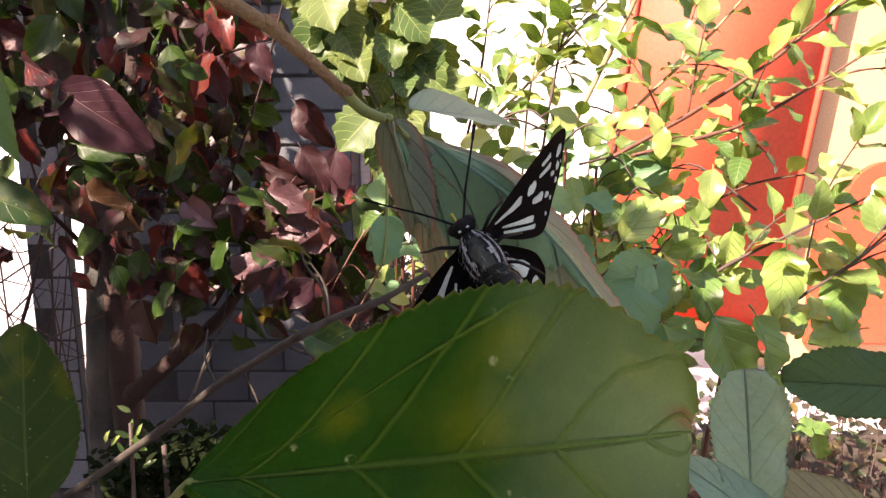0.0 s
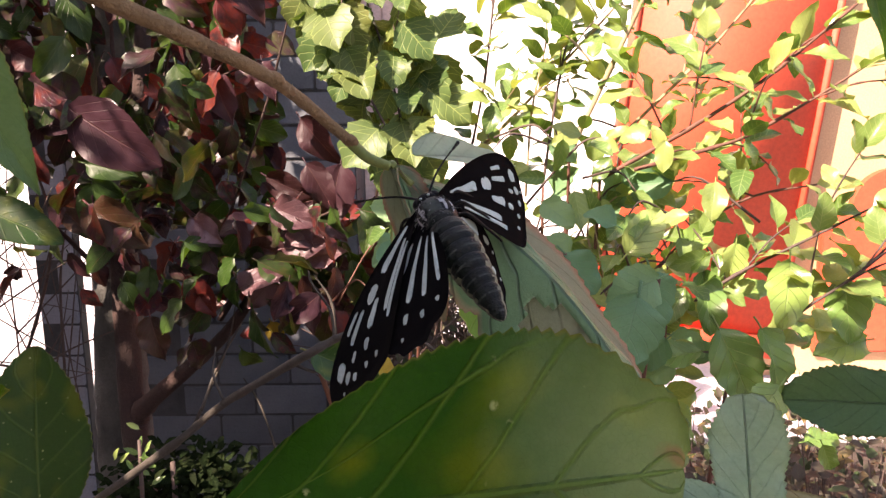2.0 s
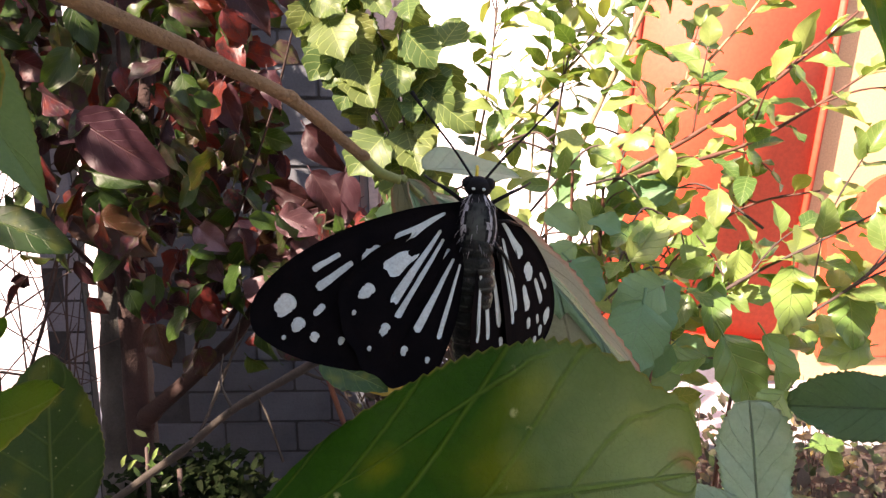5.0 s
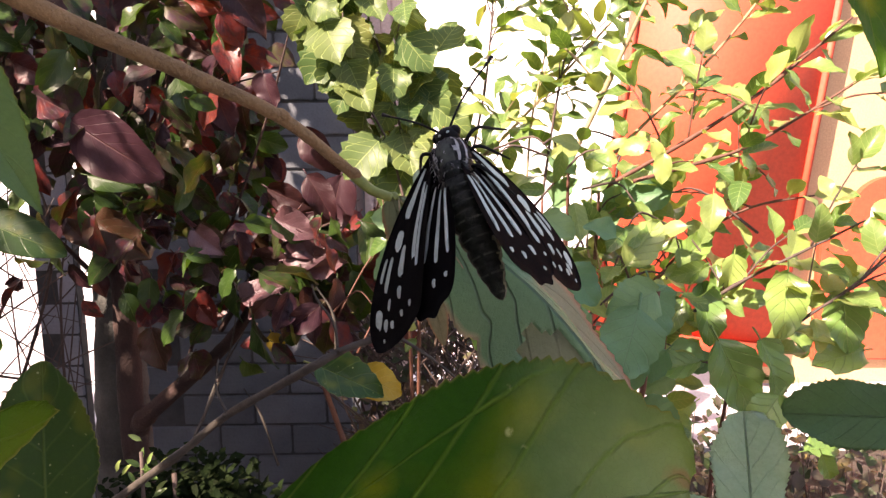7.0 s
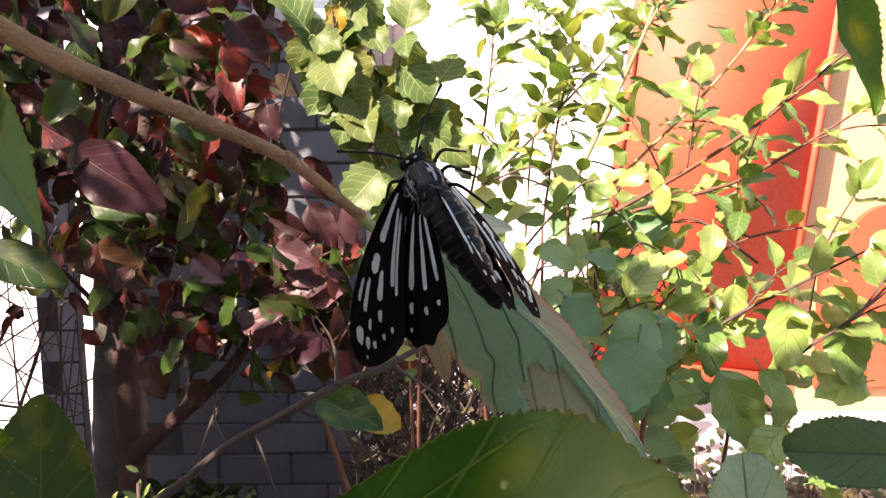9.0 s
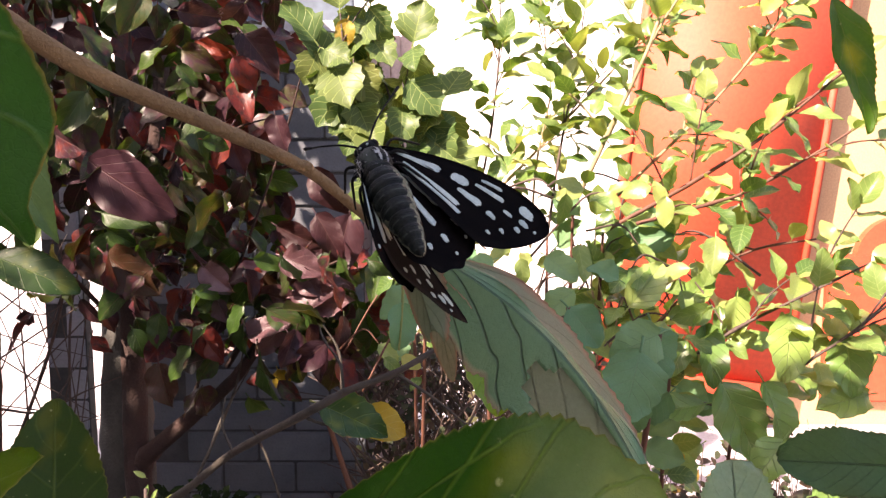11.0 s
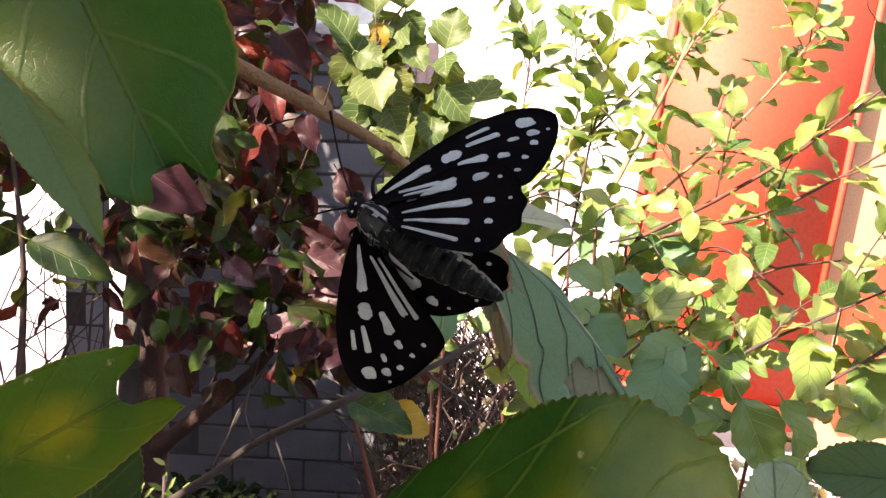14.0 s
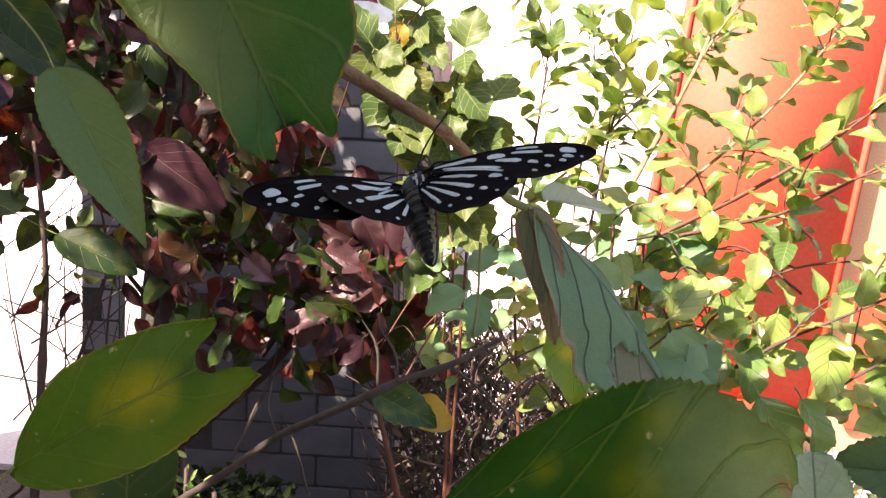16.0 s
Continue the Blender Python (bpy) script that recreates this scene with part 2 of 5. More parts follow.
WIDE_LEAF = leaf_material("broad_leaf_green", [(0.09, 0.19, 0.045), (0.14, 0.25, 0.06), (0.21, 0.32, 0.08), (0.32, 0.40, 0.13)], (0.2, 0.3, 0.1), 0.3, 0.25, None, 6, 1.0, 0.7, relief=1.2, wobble=0.08)
BRUSH_LEAF = leaf_material("brown_and_green_small_leaf", [(0.05, 0.025, 0.02), (0.03, 0.05, 0.015), (0.07, 0.035, 0.03), (0.05, 0.08, 0.02), (0.09, 0.06, 0.03), (0.03, 0.02, 0.015)], (0.1, 0.09, 0.05), 0.6, 0.2)
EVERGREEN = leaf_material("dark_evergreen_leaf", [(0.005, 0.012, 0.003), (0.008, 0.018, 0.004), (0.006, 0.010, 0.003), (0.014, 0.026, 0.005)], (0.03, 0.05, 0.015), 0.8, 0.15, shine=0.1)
COVER_LEAF = leaf_material("ground_cover_leaf", [(0.020, 0.040, 0.010), (0.035, 0.065, 0.014), (0.030, 0.024, 0.014), (0.05, 0.034, 0.018), (0.025, 0.02, 0.012), (0.28, 0.19, 0.03)], (0.06, 0.07, 0.03), 0.6, 0.2)
DULL_LEAF = leaf_material("dull_shaded_leaf", [(0.09, 0.21, 0.11), (0.13, 0.26, 0.13), (0.18, 0.31, 0.14)], (0.12, 0.21, 0.12), 0.5, 0.25, None, 6, 1.0, shine=0.2)
DRIP_LEAF = leaf_material("grey_green_shaded_leaf", [(0.09, 0.21, 0.07), (0.13, 0.26, 0.10), (0.18, 0.30, 0.13)], (0.20, 0.33, 0.13), 0.45, 0.3, None, 5, 0.9, 1.0, side_veins=0.4, net=1100, wobble=0.1, relief=0.8, rim=(0.24, 0.26, 0.10), rim_from=0.482)
SIDE_LEAF = leaf_material("dark_ribbed_leaf", [(0.09, 0.20, 0.085), (0.14, 0.27, 0.11), (0.20, 0.33, 0.13)], (0.08, 0.15, 0.07), 0.42, 0.25, None, 9, 1.0, shine=0.4, relief=1.6, side_veins=0.25, wobble=0.12, net=1100)
YELLOW_LEAF = leaf_material("fading_yellow_leaf", [(0.38, 0.27, 0.02), (0.32, 0.2, 0.03)], (0.4, 0.32, 0.08), 0.5, 0.4, None, 6, 0.9, 0.6)
STEM_BROWN = plain("hairy_young_bark", (0.26, 0.16, 0.07), (0.165, 0.10, 0.042), 90, 0.85, 1500, 0.9, 0.0006)
STEM_GREEN = plain("green_shoot", (0.14, 0.19, 0.035), (0.17, 0.20, 0.05), 80, 0.6, 900, 0.4, 0.0004)
TWIG_GREY = plain("grey_twig_bark", (0.066, 0.056, 0.042), (0.034, 0.028, 0.021), 60, 0.85, 700, 0.8, 0.001)
TWIG_DARK = plain("dark_twig_bark", (0.09, 0.06, 0.045), (0.05, 0.032, 0.028), 60, 0.75, 600, 0.6, 0.0008)
TWIG_RED = plain("reddish_twig_bark", (0.14, 0.055, 0.03), (0.09, 0.035, 0.022), 60, 0.7, 600, 0.6, 0.0008)
TWIG_LIGHT = plain("pale_twig_bark", (0.36, 0.28, 0.16), (0.24, 0.18, 0.1), 50, 0.8, 500, 0.6, 0.0008)
TRUNK_BARK = plain("smooth_grey_trunk_bark", (0.10, 0.10, 0.085), (0.04, 0.04, 0.034), 14, 0.85, 240, 0.9, 0.003)
TRUNK_RED = plain("reddish_trunk_bark", (0.05, 0.024, 0.018), (0.03, 0.016, 0.012), 22, 0.85, 240, 0.9, 0.003)
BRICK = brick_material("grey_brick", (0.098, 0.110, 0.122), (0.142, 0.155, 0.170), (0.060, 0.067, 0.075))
TILE = brick_material("pale_grey_tile", (0.24, 0.25, 0.28), (0.33, 0.34, 0.37), (0.17, 0.175, 0.19))
MORTAR = plain("dark_mortar", (0.07, 0.07, 0.07), (0.045, 0.045, 0.045), 30, 0.95)
PINK = plain("pale_pink_boards", (0.72, 0.54, 0.47), (0.62, 0.46, 0.40), 8, 0.8, 120)
ORANGE = plain("orange_red_paint", (0.62, 0.080, 0.034), (0.57, 0.070, 0.028), 2.0, 0.66, 60, 0.05, 0.001)
CREAM = plain("cream_render", (0.57, 0.37, 0.21), (0.52, 0.33, 0.18), 3.0, 0.85, 150, 0.4, 0.002)
WHITE = plain("white_render", (0.80, 0.80, 0.80), (0.74, 0.74, 0.75), 1.5, 0.9, 60, 0.3, 0.002)
CONCRETE = plain("pale_concrete", (0.46, 0.45, 0.46), (0.36, 0.35, 0.36), 3.0, 0.9, 90, 0.6, 0.002)
SOIL = plain("dark_garden_soil", (0.06, 0.045, 0.032), (0.035, 0.028, 0.02), 7.0, 0.95, 90, 1.0, 0.01)
SILL = plain("pale_sill", (0.5, 0.53, 0.56), (0.42, 0.45, 0.48), 12, 0.6)
PANE = plain("blue_grey_pane", (0.16, 0.2, 0.25), (0.12, 0.16, 0.2), 3, 0.25)
GREY_ROOF = plain("grey_slate", (0.2, 0.2, 0.21), (0.15, 0.15, 0.16), 6.0, 0.8)
WING_BLACK = plain("black_wing_scales", (0.003, 0.003, 0.0035), (0.006, 0.005, 0.005), 150, 0.6, 2500, 0.3, 0.0002)
WING_WHITE = plain("pale_wing_scales", (0.50, 0.60, 0.55), (0.40, 0.50, 0.46), 300, 0.7, 2500, 0.3, 0.0002)
for m in (WING_BLACK, WING_WHITE):
    m.node_tree.nodes["Principled BSDF"].inputs["Specular IOR Level"].default_value = 0.02
    m.node_tree.nodes["Principled BSDF"].inputs["Roughness"].default_value = 0.95
BODY_BLACK = plain("black_body_hair", (0.004, 0.0045, 0.004), (0.009, 0.010, 0.009), 300, 0.8, 2500, 0.35, 0.0003)
BODY_GREY = plain("grey_body_hair", (0.065, 0.080, 0.066), (0.014, 0.018, 0.015), 450, 0.85, 2200, 0.4, 0.0003)
for m in (BODY_BLACK, BODY_GREY):
    m.node_tree.nodes["Principled BSDF"].inputs["Roughness"].default_value = 0.6
    m.node_tree.nodes["Principled BSDF"].inputs["Specular IOR Level"].default_value = 0.12
BODY_DARK = plain("dark_olive_body_scales", (0.014, 0.019, 0.014), (0.003, 0.004, 0.003), 620, 0.6, 2200, 0.6, 0.0004)
BODY_DARK.node_tree.nodes["Principled BSDF"].inputs["Roughness"].default_value = 0.42
BODY_DARK.node_tree.nodes["Principled BSDF"].inputs["Specular IOR Level"].default_value = 0.15
BODY_YELLOW = plain("yellowish_body_scales", (0.26, 0.28, 0.18), (0.10, 0.11, 0.08), 700, 0.85, 2200, 1.0, 0.0005)
BODY_PALE = plain("pale_body_hair", (0.50, 0.53, 0.52), (0.32, 0.34, 0.34), 300, 0.85, 2200, 1.0, 0.0006)
PROBOSCIS = plain("yellow_proboscis", (0.62, 0.55, 0.04), (0.5, 0.42, 0.03), 200, 0.5)


# ---- building helpers ----
def mesh_of(bm, name):
    me = bpy.data.meshes.new(name)
    bm.normal_update()
    bm.to_mesh(me)
    bm.free()
    return me


def part(name, bm, material, parent, label="", smooth=True):
    me = mesh_of(bm, name)
    for m in material if isinstance(material, (list, tuple)) else [material]:
        me.materials.append(m)
    if smooth:
        me.shade_smooth()
    ob = new(name, me)
    ob.parent = parent
    return tagged(ob, label)


def thing(name, at, label, category, group="", kind=""):
    ob = new(name)
    ob.location = at
    return tagged(ob, label, category, group, kind)


def box(bm, lo, hi, bevel=0.0):
    x0, y0, z0 = lo
    x1, y1, z1 = hi
    m = Matrix.Translation(((x0 + x1) / 2, (y0 + y1) / 2, (z0 + z1) / 2)) @ Matrix.Diagonal((x1 - x0, y1 - y0, z1 - z0, 1))
    r = bmesh.ops.create_cube(bm, size=1.0, matrix=m)
    if bevel:
        edges = list({e for v in r["verts"] for e in v.link_edges})
        bmesh.ops.bevel(bm, geom=edges, offset=bevel, segments=2, affect="EDGES")
    return bm


def smooth_line(points, steps=6):
    """Points along a Catmull-Rom curve."""
    p = [Vector(q) for q in points]
    if len(p) == 2:
        return [p[0].lerp(p[1], i / steps) for i in range(steps + 1)]
    p = [p[0] * 2 - p[1]] + p + [p[-1] * 2 - p[-2]]
    out = []
    for i in range(1, len(p) - 2):
        a, b, c, d = p[i - 1 : i + 3]
        for k in range(steps):
            s = k / steps
            out.append(0.5 * (2 * b + (c - a) * s + (2 * a - 5 * b + 4 * c - d) * s * s + (3 * b - a - 3 * c + d) * s**3))
    out.append(p[-2])
    return out


def tube(bm, points, r0, r1, sides=8, steps=5, rough=0.0, knots=0.0, mat=0):
    """A tapered, slightly knotty stem along a curve."""
    line = smooth_line(points, steps)
    n = len(line) - 1
    rings, side = [], None
    for i, q in enumerate(line):
        ahead = (line[min(i + 1, n)] - line[max(i - 1, 0)]).normalized()
        if side is None:
            side = ahead.orthogonal().normalized()
        side = (side - ahead * side.dot(ahead)).normalized()
        other = ahead.cross(side)
        r = r0 + (r1 - r0) * i / max(n, 1)
        if knots and i % (steps + 2) == steps:
            r *= 1 + knots
        ring = []
        for k in range(sides):
            a = 2 * math.pi * k / sides
            rr = r * (1 + rough * (random.random() - 0.5))
            ring.append(bm.verts.new(q + side * (math.cos(a) * rr) + other * (math.sin(a) * rr)))
        rings.append(ring)
    for a, b in zip(rings, rings[1:]):
        for k in range(sides):
            f = bm.faces.new((a[k], a[(k + 1) % sides], b[(k + 1) % sides], b[k]))
            f.material_index = mat
    bm.faces.new(rings[0][::-1]).material_index = mat
    bm.faces.new(rings[-1]).material_index = mat
    return bm


def half_width(v, a=0.55, b=0.75):
    """The leaf's half width at v of its length, 1 at its widest."""
    peak = a / (a + b)
    top = peak**a * (1 - peak) ** b
    return (max(v, 0.0) ** a) * (max(1 - v, 0.0) ** b) / top


def leaf_bm(length, width, nu=4, nv=8, fold=0.25, droop=0.15, wave=0.06, teeth=0.0, a=0.55, b=0.75, cut=1.0, thick=0.0, stalk=0.0, seed=0, bm=None, m=None, notch=0.0, bites=(), tear=None, bend=0.0, twist=0.0, skew=0.0):
    """A leaf along +y with its face to +z: folded on the midrib, drooping, waved and toothed. cut: where an eaten tip ends.
    bites: side, place, reach and depth of each eaten hollow in the margin; notch: how far the eaten end is hollowed."""
    rng = random.Random(seed)
    bm = bm or bmesh.new()
    uvl = bm.loops.layers.uv.get("UVMap") or bm.loops.layers.uv.new("UVMap")
    m = m or Matrix()
    ph = rng.random() * 6
    grid = []
    for j in range(nv + 1):
        v = 0.004 + (cut - 0.008) * j / nv
        w = half_width(v, a, b) * width / 2
        row = []
        for i in range(-nu, nu + 1):
            u = i / nu
            uu = u
            vv = v
            if abs(i) == nu and teeth:
                uu *= 1 + teeth * (1 if j % 2 else -0.4) * (0.6 + 0.8 * rng.random())
                vv += teeth * 0.25 * (j % 2)
            for where, v0, reach, deep in bites:
                if u * where > 0:
                    uu *= 1 - deep * math.exp(-(((v - v0) / reach) ** 2))
            gone = bool(tear) and u * tear[0] > 0.12 and v > tear[1] + tear[2] * math.sin(u * 9 + 1) + 0.3 * tear[2] * math.sin(u * 31)
            x = uu * w
            y = vv * length - notch * length * (1 - abs(u) ** 1.5) * (v / cut) ** 6 + skew * length * u * (v / cut) ** 6
            if cut < 1.0 and j == nv:
                y += length * 0.05 * math.sin(u * 5 + ph) - 0.05 * length * (1 - abs(u)) * rng.random()
            z = fold * abs(x) - droop * length * v * v
            z += wave * width * (math.sin(v * 9 + ph + (2 if u > 0 else 0)) * u * u + 0.35 * math.sin(v * 21 + u * 3 + ph) * abs(u))
            c, n = math.cos(twist * v), math.sin(twist * v)
            x, z = x * c - z * n + bend * length * 4 * v * (1 - v), x * n + z * c
            row.append((bm.verts.new(m @ Vector((x, y, z))), (0.5 + u / 2, v), gone))
        grid.append(row)
    for j in range(nv):
        for i in range(2 * nu):
            c = [grid[j][i], grid[j][i + 1], grid[j + 1][i + 1], grid[j + 1][i]]
            if any(q[2] for q in c):
                continue
            f = bm.faces.new([q[0] for q in c])
            f.smooth = True
            for loop, q in zip(f.loops, c):
                loop[uvl].uv = q[1]
    if tear:
        bmesh.ops.delete(bm, geom=[q for q in bm.verts if not q.link_faces], context="VERTS")
    if thick:
        faces = list(bm.faces)
        r = bmesh.ops.solidify(bm, geom=faces, thickness=thick)
    if stalk:
        tube(bm, [m @ Vector((0, -stalk, -0.1 * stalk)), m @ Vector((0, -stalk * 0.5, 0)), m @ Vector((0, length * 0.03, 0))], width * 0.028, width * 0.022, 5, 3)
    return bm


def leaf_pose(base, tip, face=(0, -1, 0.2)):
    """The pose of a leaf that grows from base towards tip and turns its face as given."""
    y = (Vector(tip) - Vector(base)).normalized()
    z = Vector(face)
    z = (z - y * z.dot(y)).normalized()
    x = y.cross(z)
    m = Matrix((x, y, z)).transposed().to_4x4()
    return Matrix.Translation(base) @ m


def near_leaf(tree, joint, base, tip, width, face, material, label, via=None, **shape):
    """One large leaf near the camera, with its midrib, on a stalk from its tree's stem."""
    base, tip = Vector(base), Vector(tip)
    length = (tip - base).length
    f = dict(nu=10, nv=44, fold=0.2, droop=0.08, wave=0.03, teeth=0.025, thick=0.0003)
    f.update(shape)
    m = leaf_pose((0, 0, 0), tip - base, face)
    leaf = part("leaf", leaf_bm(length, width, m=m, **f), material, tree, label)
    leaf.location = base
    d, cut = f["droop"], f.get("cut", 1.0)
    rib = [m @ Vector((0, s * length, -d * length * s * s - 0.0002)) for s in (0.0, 0.25, 0.5, 0.75 * cut, 0.97 * cut - 1.6 * f.get("notch", 0.0))]
    part("midrib", tube(bmesh.new(), rib, width * 0.0055, width * 0.0025, 6, 5), STEM_GREEN, leaf)
    near = Vector(via) - base if via else m @ Vector((0, -0.18 * length, 0.01 * length))
    far = Vector(joint) - base
    part("stalk", tube(bmesh.new(), [far, far.lerp(near, 0.5), far.lerp(near, 0.9), near, m @ Vector((0, 0.01 * length, 0))], width * 0.017, width * 0.013, 7, 4), STEM_GREEN, leaf)
    return leaf


# ---- ground, walls and distance ----
def structure(name, bm, material, label, category):
    ob = part(name, bm, material, None, label, smooth=False)
    return tagged(ob, "", category, "", "structure")


ground = bmesh.new()
bmesh.ops.create_grid(ground, x_segments=2, y_segments=2, size=400)
structure("ground", ground, SOIL, "dark garden soil under the shrubs", "ground")
structure("pavement", box(bmesh.new(), (-7.0, 2.10, -0.05), (5.0, 6.99, 0.02), 0.004), CONCRETE, "sunlit pale concrete path before the orange vehicle", "pavement")

# unseen pale slab added behind the camera to throw sunlight up at the leaves
structure("bounce_pavement", box(bmesh.new(), (-2.29, -2.99, -0.05), (3.5, -0.30, 0.02), 0.004), CONCRETE, "unseen pale concrete slab added to bounce light onto the near leaves", "pavement")
WALL_Y = 1.75
WALL_END = -0.235


def brick_wall(name, x0, x1, top, y, length=0.20, course=0.088, deep=0.19, material=None, label="shaded grey brick wall with dark joints"):
    """A core of mortar with its bricks set proud of it."""
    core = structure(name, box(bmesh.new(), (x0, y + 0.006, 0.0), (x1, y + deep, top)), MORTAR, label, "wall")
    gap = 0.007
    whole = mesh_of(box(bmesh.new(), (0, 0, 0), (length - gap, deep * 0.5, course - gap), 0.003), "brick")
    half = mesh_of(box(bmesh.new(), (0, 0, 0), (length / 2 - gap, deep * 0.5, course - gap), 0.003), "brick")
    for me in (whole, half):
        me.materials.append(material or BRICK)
    for r in range(int(top / course)):
        x = x1
        n = 0
        while x > x0 + 0.02:
            short = r % 2 and n == 0
            w = length / 2 if short else length
            if x - w < x0 - 0.01:
                break
            b = new("brick", half if short else whole)
            b.parent = core
            b.location = (x - w + gap / 2, y + random.uniform(-0.0015, 0.0015), r * course + gap / 2)
            x -= w
            n += 1
    return core


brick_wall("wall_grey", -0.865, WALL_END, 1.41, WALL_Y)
brick_wall("wall_pillar", -1.108, -1.000, 1.95, WALL_Y, 0.108, 0.088, 0.035, TILE, "pale grey tiled pillar beside the bright yard")
structure("window_sill", box(bmesh.new(), (-0.865, WALL_Y - 0.03, 1.412), (WALL_END + 0.01, WALL_Y + 0.19, 1.445), 0.005), SILL, "pale window sill on the brick wall", "sill")
structure("window_1", box(bmesh.new(), (-0.865, WALL_Y + 0.03, 1.448), (WALL_END - 0.02, WALL_Y + 0.06, 2.4), 0.004), PANE, "dull blue-grey window above the sill", "window")
# two unseen walls added out of view; their height and tone set the fill light
structure("wall_side", box(bmesh.new(), (-2.5, -4.0, 0.0), (-2.3, 1.7, 3.0), 0.01), CONCRETE, "unseen plain grey side wall, added to close the place", "wall")
structure("wall_behind", box(bmesh.new(), (-2.3, -3.2, 0.0), (3.5, -3.0, 2.7), 0.01), CONCRETE, "unseen plain grey wall, added to limit skylight from behind", "wall")


def board_fence(x0, x1, y, top):
    fence = structure("wall_boards", box(bmesh.new(), (x0, y + 0.012, 0.0), (x1, y + 0.05, top)), PINK, "pale pink boarded wall beside the brick wall", "wall")
    n = 4
    w = (x1 - x0) / n
    me = mesh_of(box(bmesh.new(), (0, 0, 0), (w - 0.003, 0.012, top), 0.002), "board")
    me.materials.append(PINK)
    for i in range(n):
        b = new("board", me)
        b.parent = fence
        b.location = (x0 + i * w, y, 0.002)
    return fence


board_fence(-0.234, -0.111, 1.93, 1.45)
structure("wall_house", box(bmesh.new(), (-9.0, 7.0, 0.0), (9.0, 7.2, 6.5), 0.01), WHITE, "white rendered house wall in full sun", "wall")

# the orange vehicle's side, simplified to a panel with edge strips, and a cream wall
VEHICLE_Y = 2.6
door = thing("orange_vehicle", (0.785, VEHICLE_Y, 0.0), "orange-red glossy painted metal side of a vehicle, leaning, in full sun", "door")
door.rotation_euler = (0, radians(7.0), 0)
part("panel", box(bmesh.new(), (-0.22, 0.0, 0.285), (0.50, 0.04, 2.26), 0.004), ORANGE, door)
part("edge_trim", box(bmesh.new(), (0.503, -0.008, 0.195), (0.528, 0.06, 2.30), 0.004), ORANGE, door)
part("edge_trim", box(bmesh.new(), (-0.248, -0.008, 0.195), (-0.223, 0.06, 2.30), 0.004), ORANGE, door)
part("sill", box(bmesh.new(), (-0.222, -0.03, 0.195), (0.502, 0.06, 0.28), 0.004), ORANGE, door)
structure("wall_cream", box(bmesh.new(), (1.25, VEHICLE_Y + 0.10, 0.0), (4.5, VEHICLE_Y + 0.3, 2.8), 0.004), CREAM, "cream rendered wall beside the orange vehicle", "wall")
band = box(bmesh.new(), (1.52, VEHICLE_Y + 0.06, 0.13), (4.5, VEHICLE_Y + 0.095, 0.74), 0.006)
bmesh.ops.create_cone(band, segments=40, radius1=0.17, radius2=0.17, depth=0.034, cap_ends=True, matrix=pose(1.80, VEHICLE_Y + 0.078, 0.72, 90))
structure("wall_band", band, ORANGE, "orange-red painted lower band of the cream wall", "wall")


# ---- shrubs ----
def shared_leaves(count, length, width, material, **shape):
    out = []
    for k in range(count):
        rng = random.Random(100 + k)
        f = dict(nu=2, nv=6, fold=rng.uniform(0.1, 0.5), droop=rng.uniform(0.0, 0.35), wave=rng.uniform(0.03, 0.12), teeth=0.04, stalk=length * 0.14, seed=k)
        f.update(shape)
        me = mesh_of(leaf_bm(length * rng.uniform(0.85, 1.1), width * rng.uniform(0.85, 1.15), **f), "leaf")
        me.materials.append(material)
        me.shade_smooth()
        out.append(me)
    return out


def put_leaf(parent, mesh, base, tip, face, size=1.0, name="leaf"):
    ob = new(name, mesh)
    ob.parent = parent
    ob.matrix_basis = leaf_pose(base, tip, face) @ Matrix.Diagonal((size, size, size, 1))
    return ob


def leafy_twig(parent, points, r0, r1, meshes, spacing, rng, start=0.15, size=1.0, material=None, spread=0.9, hang=0.0):
    """A twig with leaves in pairs along it and one at its end."""
    material = material or TWIG_LIGHT
    part("twig", tube(bmesh.new(), points, r0, r1, 7, 5, 0.15, 0.3), material, parent)
    line = smooth_line(points, 12)
    total = sum((b - a).length for a, b in zip(line, line[1:]))
    run, due = 0.0, total * start
    turn = rng.random() * 3
    for a, b in zip(line, line[1:]):
        run += (b - a).length
        if run < due:
            continue
        due += spacing * rng.uniform(0.7, 1.35)
        ahead = (b - a).normalized()
        turn += 1.4 + rng.uniform(-0.3, 0.3)
        side = ahead.orthogonal().normalized()
        side.rotate(Matrix.Rotation(turn, 3, ahead))
        for s in (1, -1):
            if rng.random() < 0.12:
                continue
            out = ahead * rng.uniform(0.3, 0.9) + side * s * spread + Vector((rng.uniform(-0.3, 0.3), rng.uniform(-0.3, 0.3), rng.uniform(-0.5, 0.15) - 1.3 * hang))
            face = Vector((rng.uniform(-0.5, 0.4), rng.uniform(-0.9, 0.2) - 0.8 * hang, 0.9 - 0.5 * hang))
            put_leaf(parent, rng.choice(meshes), b + out.normalized() * 0.006, b + out, face, size * rng.uniform(0.65, 1.15))
    put_leaf(parent, rng.choice(meshes), line[-1], line[-1] + (line[-1] - line[-4]), (0, -0.6, 0.7), size)


bush_leaves = shared_leaves(14, 0.042, 0.024, GREEN_BUSH, nu=3, nv=8)
bush = thing("leafy_bush", (0, 0, 0), "sunlit bush with small yellow-green toothed leaves", "shrub")
lobed_bush = thing("lobed_bush", (0, 0, 0), "bush with broad yellow-green lobed leaves beside the wall", "shrub")
low_shrub = thing("broadleaf_shrub", (0, 0, 0), "low shrub with wide sunlit green leaves", "shrub")
dull_shrub = thing("shaded_shrub", (0, 0, 0), "shrub with dull dark green rounded leaves", "shrub")
